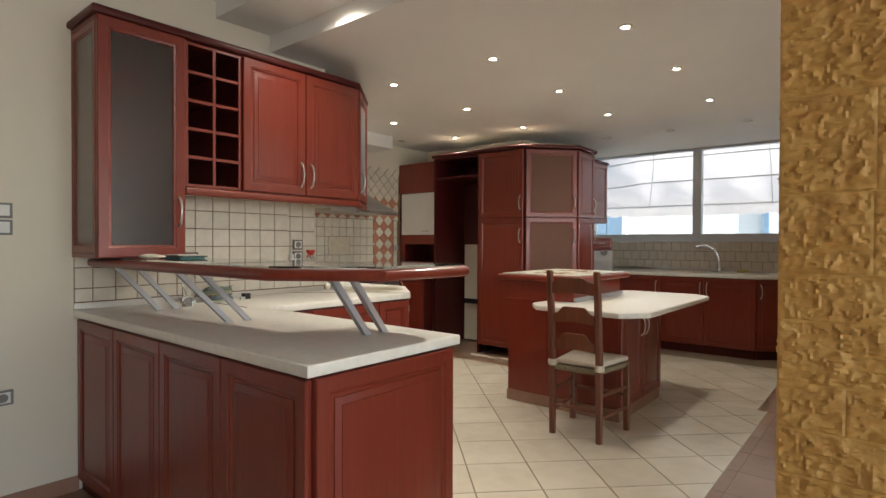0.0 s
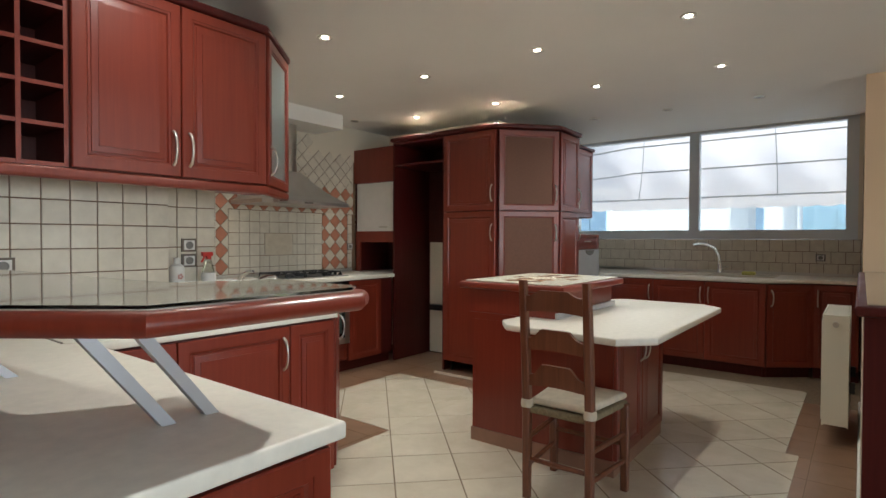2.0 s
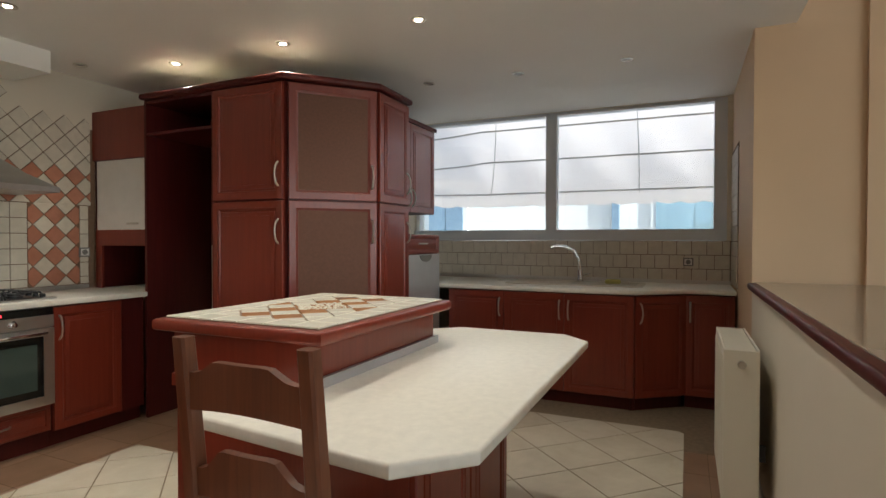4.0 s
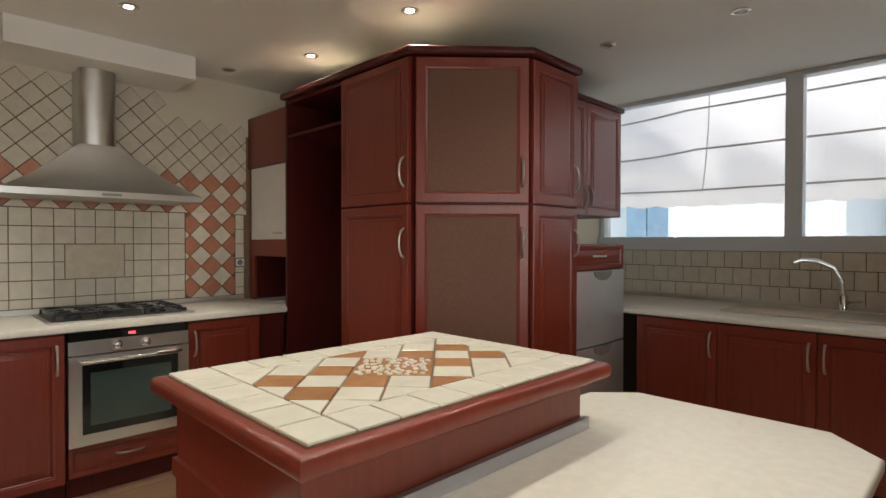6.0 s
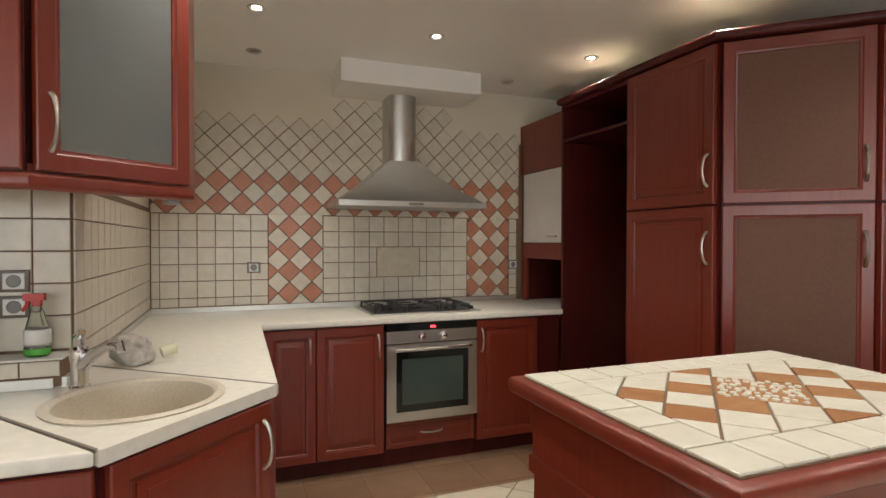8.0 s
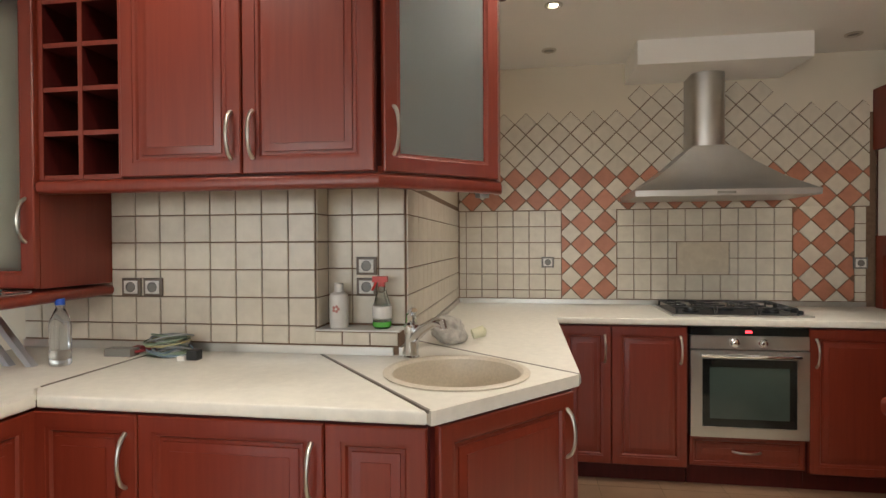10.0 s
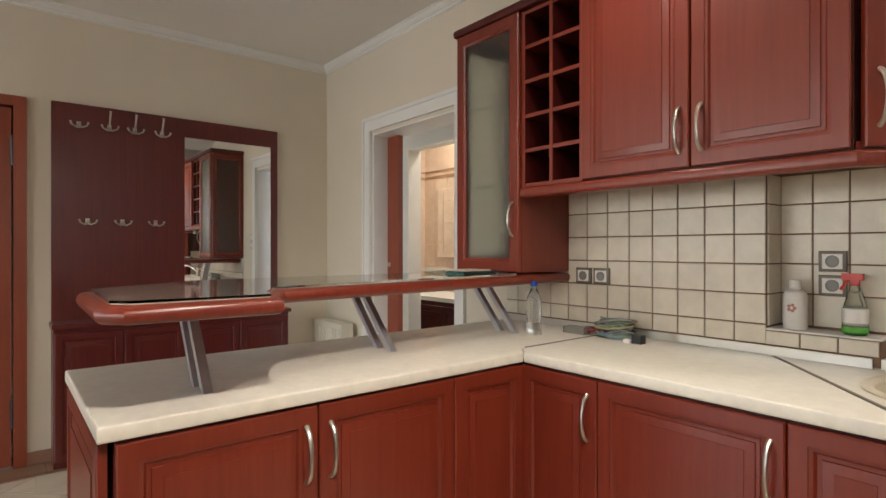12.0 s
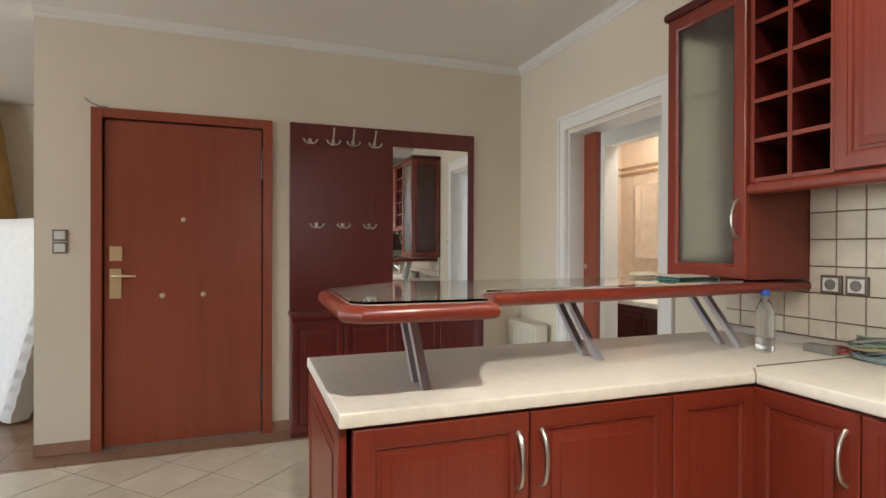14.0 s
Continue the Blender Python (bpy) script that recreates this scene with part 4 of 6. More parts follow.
# ---- hood, oven, hob ----
struct(boxes("trim_hood_box", CEILPAINT, None, ((3.725, 4.655, 2.405), (4.69, YS, CEIL)), bevel=0.003), "boxed-in white duct above the cooker hood", "duct box")
hood = thing("cooker_hood", pose(4.195, YS - 0.012, 0), "brushed stainless steel chimney cooker hood", "cooker hood")
bm = bmesh.new()
secs = [(0.50, 0.49, 1.615), (0.50, 0.49, 1.650), (0.485, 0.475, 1.655), (0.36, 0.37, 1.735), (0.23, 0.29, 1.835), (0.13, 0.245, 1.925), (0.102, 0.232, 1.945)]
rings = [[bm.verts.new(p) for p in ((-w_, 0, z), (-w_, -d_, z), (w_, -d_, z), (w_, 0, z))] for w_, d_, z in secs]
for p, q in zip(rings, rings[1:]):
    for i in range(4):
        bm.faces.new((p[i], p[(i + 1) % 4], q[(i + 1) % 4], q[i]))
bm.faces.new(rings[0][::-1])
bm.faces.new(rings[-1])
part("canopy", bm, STEEL, hood, bevel=0.003)
bm = bmesh.new()
cs = [(-0.098, 0), (-0.098, -0.17)] + [(-0.098 * math.cos(i * math.pi / 12), -0.17 - 0.055 * math.sin(i * math.pi / 12)) for i in range(1, 12)] + [(0.098, -0.17), (0.098, 0)]
prism(bm, cs[::-1], 1.946, 2.404)
part("chimney", bm, STEEL, hood)
boxes("control_strip", GREYPLASTIC, hood, ((-0.05, -0.494, 1.625), (0.05, -0.489, 1.640)), label="small grey control strip", bevel=0.001)

ov = thing("oven", pose(3.952, 4.412, 0), "built-in stainless steel oven with black glass door", "oven")
boxes("housing", CHERRY_DARK, ov, ((0.002, 0.05, 0.10), (0.593, 0.63, 0.885)))
boxes("plinth", CHERRY_DARK, ov, ((0, 0.068, 0), (0.598, 0.084, 0.098)))
boxes("display_panel", BLACKGLASS, ov, ((0.002, -0.004, 0.842), (0.595, 0.049, 0.886)), bevel=0.002)
boxes("control_panel", STEEL, ov, ((0.0, -0.008, 0.768), (0.597, 0.049, 0.841)), bevel=0.003)
boxes("oven_door", STEEL, ov, ((0.0, -0.012, 0.288), (0.060, 0.04, 0.762)), ((0.537, -0.012, 0.288), (0.597, 0.04, 0.762)), ((0.060, -0.012, 0.288), (0.537, 0.04, 0.345)), ((0.060, -0.012, 0.715), (0.537, 0.04, 0.762)), bevel=0.001)
boxes("door_glass", BLACKGLASS, ov, ((0.0605, -0.009, 0.3455), (0.5365, 0.02, 0.7145)))
DARKGREEN = plain("oven_window", (0.05, 0.075, 0.065), 0.08, 0, 0.1, 4, 0)
boxes("window", DARKGREEN, ov, ((0.098, -0.0105, 0.39), (0.50, -0.0092, 0.67)), label="greenish see-through oven window")
bm = bmesh.new()
tube(bm, [(0.055, -0.012, 0.735), (0.055, -0.045, 0.737), (0.075, -0.052, 0.737), (0.52, -0.052, 0.737), (0.54, -0.045, 0.737), (0.54, -0.012, 0.735)], 0.009, 8)
part("door_handle", bm, CHROME, ov, "steel bar handle")
for kx in (0.225, 0.368):
    bm = bmesh.new()
    lathe(bm, [(0.024, 0), (0.024, 0.006), (0.019, 0.010), (0.017, 0.026), (0.014, 0.028)], 20)
    part("knob", bm, CHROME, ov, "round steel knob", pose(kx, -0.008, 0.805, 90, 0, 0))
RED, n_, b2 = mat("red_display")
b2.inputs["Base Color"].default_value = (0.3, 0.01, 0.01, 1)
b2.inputs["Emission Color"].default_value = (1.0, 0.03, 0.04, 1)
b2.inputs["Emission Strength"].default_value = 2.5
boxes("clock_display", RED, ov, ((0.28, -0.0055, 0.856), (0.315, -0.0042, 0.869)), label="glowing red clock")
dr = part("drawer", door_mesh(0.592, 0.165, False, 0.022, 0.032), CHERRY, ov, "", pose(0.002, 0.045, 0.115))
add_handle(dr, 0.296, 0.085, -0.014, True)

hob = thing("gas_hob", pose(4.25, 4.74, WT), "five-burner gas hob with black cast iron grates", "hob")
boxes("plate", STEEL, hob, ((-0.37, -0.245, 0.0005), (0.37, 0.245, 0.010)), bevel=0.004)
boxes("plate_inset", BLACK, hob, ((-0.35, -0.225, 0.0102), (0.30, 0.225, 0.013)), bevel=0.002)
for bx_, by_, br in ((-0.235, 0.11, 0.038), (-0.235, -0.11, 0.045), (0.20, 0.11, 0.038), (0.20, -0.11, 0.045), (-0.02, 0.0, 0.06)):
    bm = bmesh.new()
    lathe(bm, [(br, 0), (br, 0.010), (br * 0.8, 0.012), (br * 0.78, 0.020), (br * 0.6, 0.022)], 20)
    part("burner", bm, BLACK, hob, "", pose(bx_, by_, 0.013))
for gx_ in (-0.235, -0.018, 0.20):
    bm = bmesh.new()
    for s_ in (-1, 1):
        tube(bm, [(s_ * 0.1, -0.21, 0.0), (s_ * 0.1, -0.20, 0.032), (s_ * 0.1, 0.20, 0.032), (s_ * 0.1, 0.21, 0.0)], 0.006, 6)
        tube(bm, [(-0.1, s_ * 0.19, 0.032), (0.1, s_ * 0.19, 0.032)], 0.006, 6)
    for yy in (-0.11, 0.0, 0.11):
        tube(bm, [(-0.1, yy, 0.034), (-0.025, yy, 0.037)], 0.0055, 6)
        tube(bm, [(0.025, yy, 0.037), (0.1, yy, 0.034)], 0.0055, 6)
    part("pan_grate", bm, BLACK, hob, "black cast iron grate", pose(gx_, 0, 0.013))
for i in range(5):
    bm = bmesh.new()
    lathe(bm, [(0.017, 0), (0.016, 0.018), (0.012, 0.021)], 14)
    part("knob", bm, BLACK, hob, "", pose(0.335, -0.16 + 0.075 * i, 0.010))

# ---- corner sink ----
sk = thing("sink", pose(SC[0], SC[1], WT), "round beige composite corner sink set in the worktop", "sink")
bm = bmesh.new()
lathe(bm, [(0.238, 0.001), (0.240, 0.006), (0.232, 0.010), (0.218, 0.009), (0.208, 0.0), (0.200, -0.06), (0.186, -0.13), (0.155, -0.155), (0.05, -0.163), (0.0, -0.163)], 48, cap=False)
part("bowl", bm, SINKSTONE, sk)
bm = bmesh.new()
lathe(bm, [(0.042, -0.1625), (0.040, -0.1595), (0.012, -0.160), (0.0, -0.160)], 24, cap=False)
part("drain", bm, CHROME, sk, "chrome drain")
bm = bmesh.new()
lathe(bm, [(0.018, 0), (0.016, 0.005), (0.006, 0.006), (0.0, 0.006)], 16, cap=False)
part("overflow", bm, CHROME, sk, "chrome overflow ring", look((-0.142, -0.134, -0.045), (0.85, 0.8, -0.2)) @ pose(0, 0, 0, 180, 0, 0))
fa = thing("tap", pose(2.645, 3.225, WT), "chrome single-lever mixer tap", "tap")
bm = bmesh.new()
lathe(bm, [(0.030, 0), (0.030, 0.008), (0.026, 0.012), (0.025, 0.085), (0.028, 0.095), (0.027, 0.125), (0.018, 0.135)], 24)
part("tap_body", bm, CHROME, fa)
bm = bmesh.new()
tube(bm, [(0.005, -0.005, 0.07), (0.05, -0.05, 0.115), (0.105, -0.105, 0.150), (0.135, -0.135, 0.150), (0.14, -0.14, 0.13)], [0.020, 0.019, 0.017, 0.016, 0.013], 12)
part("spout", bm, CHROME, fa)
bm = bmesh.new()
tube(bm, [(0, 0, 0.13), (0.003, -0.02, 0.165), (0.02, -0.06, 0.185), (0.028, -0.085, 0.187)], [0.016, 0.013, 0.010, 0.008], 10, 1.3)
part("lever", bm, CHROME, fa)
ws = thing("sink", pose(7.25, 1.75, WT), "long beige composite sink under the window", "sink")
bm = bmesh.new()
slab(bm, [(-0.20, -0.62), (0.20, -0.62), (0.23, -0.55), (0.23, 0.45), (0.20, 0.52), (-0.20, 0.52), (-0.23, 0.45), (-0.23, -0.55)], 0.0005, 0.010, 0.004)
part("rim", bm, SINKSTONE, ws)
# Flat sheet in darker sink stone: the hollow's shade is painted, not modelled.
BASIN_SHADE = plain("shaded_sink_stone", (0.42, 0.37, 0.28), 0.4, 0, 0.08, 60, 0.05)
bm = bmesh.new()
slab(bm, inset_poly([(-0.19, -0.57), (0.17, -0.57), (0.19, -0.50), (0.19, -0.08), (0.17, -0.03), (-0.19, -0.03)], 0.0), 0.0102, 0.0125, 0.001)
part("basin", bm, BASIN_SHADE, ws)
wt_tap = thing("tap", pose(7.50, 1.70, WT), "chrome swan-neck kitchen tap at the window", "tap")
bm = bmesh.new()
lathe(bm, [(0.034, 0), (0.034, 0.008), (0.028, 0.014), (0.026, 0.10), (0.020, 0.11)], 20)
part("tap_body", bm, CHROME, wt_tap)
bm = bmesh.new()
tube(bm, [(0, 0, 0.09), (-0.003, 0.01, 0.20), (-0.02, 0.05, 0.28), (-0.05, 0.13, 0.32), (-0.08, 0.21, 0.325), (-0.10, 0.25, 0.31)], [0.018, 0.017, 0.017, 0.017, 0.017, 0.020], 12)
part("spout", bm, CHROME, wt_tap)
bm = bmesh.new()
tube(bm, [(0.0, -0.015, 0.06), (-0.01, -0.07, 0.075), (-0.01, -0.095, 0.08)], [0.012, 0.009, 0.008], 8)
part("lever", bm, CHROME, wt_tap)
sp = thing("sponge", pose(7.24, 1.38, WT + 0.0128), "yellow-green kitchen sponge in the window sink", "sponge")
bm = bmesh.new()
slab(bm, [(-0.035, -0.06), (0.035, -0.06), (0.035, 0.06), (-0.035, 0.06)], 0, 0.035, 0.01)
part("foam", bm, plain("yellow_sponge", (0.55, 0.52, 0.15), 0.9, 0, 0.15, 60, 0.5), sp)

# ---- window ----
FRAME = plain("white_aluminium", (0.66, 0.68, 0.70), 0.4, 0.0, 0.02, 3, 0)
wi = struct(new("window_1"), "wide white aluminium sliding window", "window")
XG = 7.80
for nm, a_, b_ in (("sill_rail", (XG - 0.10, 0.50, 1.306), (XG + 0.06, 3.50, 1.41)), ("top_rail", (XG - 0.05, 0.50, CEIL - 0.03), (XG + 0.06, 3.50, CEIL - 0.002)),
                   ("side_rail", (XG - 0.06, 0.50, 1.4105), (XG + 0.06, 0.60, CEIL - 0.0305)), ("side_rail", (XG - 0.06, 3.46, 1.4105), (XG + 0.06, 3.50, CEIL - 0.0305)),
                   ("mullion", (XG - 0.055, 1.975, 1.4105), (XG + 0.05, 2.08, CEIL - 0.0305))):
    boxes(nm, FRAME, wi, (a_, b_), bevel=0.004)
for y0, y1 in ((0.6005, 1.9745), (2.0805, 3.4595)):
    pn = boxes("pane", GLASS, wi, ((XG, y0, 1.411), (XG + 0.005, y1, CEIL - 0.031)))
    pn.visible_shadow = False

# awning outside
FABRIC, nt, b = mat("awning_fabric")
fv = coords(nt)
fnz = noise_tex(nt, fv, 5, 4)
nt.links.new(tint(nt, fnz, [(0.3, (0.82, 0.75, 0.73)), (0.7, (0.90, 0.84, 0.82))]), b.inputs["Base Color"])
b.inputs["Roughness"].default_value = 0.9
tr = nt.nodes.new("ShaderNodeBsdfTranslucent")
tr.inputs[0].default_value = (0.90, 0.81, 0.78, 1)
mx = nt.nodes.new("ShaderNodeMixShader")
mx.inputs[0].default_value = 0.74
nt.links.new(b.outputs[0], mx.inputs[1])
nt.links.new(tr.outputs[0], mx.inputs[2])
nt.links.new(mx.outputs[0], nt.nodes["Material Output"].inputs[0])
bump(nt, b, noise_tex(nt, coords(nt, (3, 1, 6)), 1.6, 3), 0.5, 0.03)
BARGREY = plain("grey_awning_bar", (0.50, 0.47, 0.45), 0.5, 0.3)
aw = thing("awning", pose(0, 0, 0), "white canvas window awning with grey bars and scalloped valance", "awning")
def aw_pt(s, y):
    """s: 0 at the wall above, 1 at the lower bar."""
    e = max(0.0, (y - 2.95) / 0.75)
    x = 7.97 + 0.55 * math.sin(s * math.pi / 2 * 0.9) * (1 - 0.75 * e * e)
    z = 2.88 - 1.07 * s - 0.10 * math.sin(math.pi * s) * e
    fold = 0.012 * math.sin(9 * y + 7 * s) * s + 0.03 * e * math.sin(22 * s + 3 * y) * s
    return Vector((x + fold, y, z))


bm = bmesh.new()
NY, NS = 60, 26
gridv = [[bm.verts.new(aw_pt(j / NS, 3.72 - i * 5.2 / NY)) for j in range(NS + 1)] for i in range(NY + 1)]
for i in range(NY):
    for j in range(NS):
        bm.faces.new((gridv[i][j], gridv[i + 1][j], gridv[i + 1][j + 1], gridv[i][j + 1]))
part("canvas", bm, FABRIC, aw)
bm = bmesh.new()
NV = 260
lo_, hi_ = [], []
for i in range(NV + 1):
    y = 3.72 - i * 5.2 / NV
    p = aw_pt(1.0, y) + Vector((0.004, 0, 0))
    hi_.append(bm.verts.new(p))
    lo_.append(bm.verts.new(p + Vector((0.004 * math.sin(14 * y), 0, -0.10 - 0.022 * abs(math.sin(y * math.pi / 0.22))))))
for i in range(NV):
    bm.faces.new((hi_[i], hi_[i + 1], lo_[i + 1], lo_[i]))
part("valance", bm, FABRIC, aw, "scalloped canvas valance")
boxes("wall_rail", BARGREY, aw, ((7.951, -1.45, 2.83), (7.99, 3.7, 2.89)), bevel=0.004)
for s in (0.34, 0.64, 0.97):
    bm = bmesh.new()
    tube(bm, [aw_pt(s, 3.7 - i * 5.1 / 40) - Vector((0.012, 0, 0)) for i in range(41)], 0.009, 8)
    part("bar", bm, BARGREY, aw, "grey metal bar")
for y in (2.92, 1.27, -0.2):
    bm = bmesh.new()
    tube(bm, [aw_pt(j / 20, y - (0.25 * (1 - j / 20) if y > 2 else 0)) - Vector((0.010, 0, 0)) for j in range(21)], 0.009, 6, 0.5)
    part("seam", bm, BARGREY, aw, "dark canvas seam")

# outside
GROUND = plain("pale_paving", (0.52, 0.50, 0.47), 0.85, 0, 0.1, 2, 0.1)
struct(boxes("ground", GROUND, None, ((8.02, -700, -0.4), (1400, 700, -0.15))), "pale paved ground outside", "ground")
FACADE = plain("white_render", (0.78, 0.77, 0.74), 0.85, 0, 0.04, 1.2, 0.2, 40)
hs = thing("house", pose(12.5, 0, -0.15), "white rendered neighbouring house with blue shutters", "house")
boxes("wall", FACADE, hs, ((0, -9, 0), (4, 12, 6.2)))
boxes("roof", BRICK, hs, ((-0.4, -9.4, 6.2), (4.4, 12.4, 6.45)), bevel=0.03)
SHUT = plain("blue_shutter_paint", (0.22, 0.31, 0.40), 0.6, 0, 0.08, 8, 0)
PALEGLASS = plain("pale_window_glass", (0.32, 0.45, 0.52), 0.12, 0, 0.1, 2, 0)
for y0, y1, nm_ in ((4.85, 5.6, "shutter"), (1.9, 2.1, "post"), (0.2, 1.3, "window")):
    if nm_ == "shutter":
        wv = boxes("window", WHITEPAINT, hs, ((-0.06, y0 - 0.08, 1.35), (-0.001, y1 + 0.08, 3.0)), bevel=0.01)
        for i in range(2):
            ww_ = (y1 - y0) / 2
            sh_ = boxes("shutter", SHUT, wv, ((-0.10, y0 + i * ww_ + 0.01, 1.40), (-0.061, y0 + (i + 1) * ww_ - 0.01, 2.95)), bevel=0.006)
    elif nm_ == "window":
        wv = boxes("window", WHITEPAINT, hs, ((-0.06, y0 - 0.08, 1.1), (-0.001, y1 + 0.08, 3.0)), bevel=0.01)
        boxes("pane", PALEGLASS, wv, ((-0.075, y0, 1.2), (-0.061, y1, 2.9)))
    else:
        boxes("downpipe", SHUT, hs, ((-0.12, y0, 0), (-0.02, y0 + 0.12, 6.1)), bevel=0.03)
fe = thing("balcony_rail", pose(9.6, 0, -0.15), "pale blue metal balcony railing", "railing")
boxes("rail", PALEGLASS, fe, ((0, -3.5, 1.62), (0.04, 0.75, 1.66)), bevel=0.008)
boxes("rail", PALEGLASS, fe, ((0, -3.5, 0.15), (0.04, 0.75, 0.19)), bevel=0.008)
for i in range(22):
    boxes("baluster", PALEGLASS, fe, ((0.01, 0.72 - i * 0.19, 0.0), (0.03, 0.74 - i * 0.19, 1.85)), bevel=0.004)

# ---- island top tiles ----
def flat_tile(poly, material, t=0.005, b=0.0015):
    """A tile lying flat; its top at t."""
    bm = bmesh.new()
    lo = [bm.verts.new((x, y, 0)) for x, y in poly]
    mid = [bm.verts.new((x, y, t - b)) for x, y in poly]
    hi = [bm.verts.new((x, y, t)) for x, y in inset_poly(poly, b)]
    n = len(poly)
    for p, q in ((lo, mid), (mid, hi)):
        for k_ in range(n):
            bm.faces.new((p[k_], p[(k_ + 1) % n], q[(k_ + 1) % n], q[k_]))
    bm.faces.new(hi)
    return finish("tile", bm, material, soft=False)


def clipped(poly, lim):
    for ax, v, less in ((0, lim[0], False), (0, lim[1], True), (1, lim[2], False), (1, lim[3], True)):
        poly = clip(poly, ax, v, less)
        if len(poly) < 3:
            return None
    cleaned = [p for i, p in enumerate(poly) if math.dist(p, poly[i - 1]) > 0.004]
    if len(cleaned) < 3:
        return None
    area = sum(cleaned[i - 1][0] * cleaned[i][1] - cleaned[i][0] * cleaned[i - 1][1] for i in range(len(cleaned))) / 2
    return cleaned if area > 0.0004 else None


ITILE = tile_mat("cream_island_tile", (0.71, 0.68, 0.56), (0.79, 0.76, 0.65), 0.22, 12)
IBROWN = tile_mat("ochre_island_tile", (0.34, 0.16, 0.07), (0.46, 0.24, 0.11), 0.25, 16)
ICX, ICY, IH = 4.2925, 2.178, 0.0735
px_, py_ = 0.925 / 9, 0.674 / 6
rect = flat_tile([(-px_ / 2 + 0.0035, -py_ / 2 + 0.0035), (px_ / 2 - 0.0035, -py_ / 2 + 0.0035), (px_ / 2 - 0.0035, py_ / 2 - 0.0035), (-px_ / 2 + 0.0035, py_ / 2 - 0.0035)], ITILE)
for i in range(9):
    for j in range(6):
        if i in (0, 8) or j in (0, 5):
            put_tile(rect, isl, pose(3.83 + px_ * (i + 0.5), 1.841 + py_ * (j + 0.5), 1.0307))
ilim = (-0.357, 0.357, -0.223, 0.223)
for i in range(-6, 7):
    for j in range(-4, 5):
        if (i + j) % 2 == 0 or abs(i) + abs(j) == 1:
            continue
        h = IH - 0.0042
        cx, cy = i * IH, j * IH
        poly = clipped([(cx - h, cy), (cx, cy - h), (cx + h, cy), (cx, cy + h)], ilim)
        if poly:
            brown = i % 2 == 0 and abs(i) / 5 + abs(j) / 4 < 1.15
            put_tile(flat_tile([(x - cx, y - cy) for x, y in poly], IBROWN if brown else ITILE), isl, pose(ICX + cx, ICY + cy, 1.0307))
h = 2 * IH - 0.004
part("mosaic_bed", (lambda b_: (prism(b_, [(-h, 0), (0, -h), (h, 0), (0, h)], 0, 0.003), b_)[1])(bmesh.new()), IBROWN, isl, "brown mosaic bed", pose(ICX, ICY, 1.0307))
rng = random.Random(5)
placed = []
tries = 0
while len(placed) < 62 and tries < 3000:
    tries += 1
    x, y = rng.uniform(-h, h), rng.uniform(-h, h)
    if abs(x) + abs(y) > h - 0.014 or any(math.dist((x, y), p) < 0.0185 for p in placed):
        continue
    placed.append((x, y))
    r = rng.uniform(0.006, 0.0095)
    n = rng.choice((5, 6, 7))
    a0 = rng.uniform(0, 6)
    poly = [(r * rng.uniform(0.8, 1.15) * math.cos(a0 + 2 * math.pi * k_ / n), r * rng.uniform(0.8, 1.15) * math.sin(a0 + 2 * math.pi * k_ / n)) for k_ in range(n)]
    ob = put_tile(flat_tile(poly, ITILE, 0.004, 0.001), isl, pose(ICX + x, ICY + y, 1.0338))
    ob.name = "mosaic_piece"

# ---- gold stone pillar ----
pil = struct(boxes("wall_pillar", GOLDSTONE, None, ((2.02, -0.33, 0), (2.37, 0.265, HALLCEIL))), "square pillar clad in gold split-face stone", "pillar")
def stone_block(w, h, seed, t=0.03):
    bm = bmesh.new()
    nx, nz = max(6, int(w / 0.0065)), max(5, int(h / 0.0065))
    vs = []
    for j in range(nz + 1):
        row = []
        for i in range(nx + 1):
            x, z = -w / 2 + w * i / nx, -h / 2 + h * j / nz
            e = min(i, nx - i, j, nz - j)
            q = Vector((x * 15 + z * 6 + seed * 13.7, z * 21 - x * 6 + seed * 5.1, seed * 3.3 + x * 3))
            wq = q + Vector((noise.noise(q * 1.3), 0, noise.noise(q * 1.1 + Vector((7, 0, 0))))) * 0.8
            r = 0.006 * noise.noise(q * 0.5) + 0.009 * (1 - abs(noise.noise(wq * 0.9))) ** 7 + 0.007 * (1 - abs(noise.noise(wq * 2.0))) ** 6 + 0.004 * (1 - abs(noise.noise(wq * 4.4))) ** 4 + 0.0015 * noise.noise(q * 9.0) - 0.007
            row.append(bm.verts.new((x, -t - (r if e > 1 else (0.5 * r if e == 1 else -0.003)), z)))
        vs.append(row)
    for j in range(nz):
        for i in range(nx):
            bm.faces.new((vs[j][i], vs[j][i + 1], vs[j + 1][i + 1], vs[j + 1][i]))
    rim = vs[0] + [r_[-1] for r_ in vs[1:]] + vs[-1][-2::-1] + [r_[0] for r_ in vs[-2:0:-1]]
    bk = [bm.verts.new((v.co.x, 0, v.co.z)) for v in rim]
    for k_ in range(len(rim)):
        bm.faces.new((rim[k_], bk[k_], bk[(k_ + 1) % len(rim)], rim[(k_ + 1) % len(rim)]))
    return finish("stone", bm, GOLDSTONE)


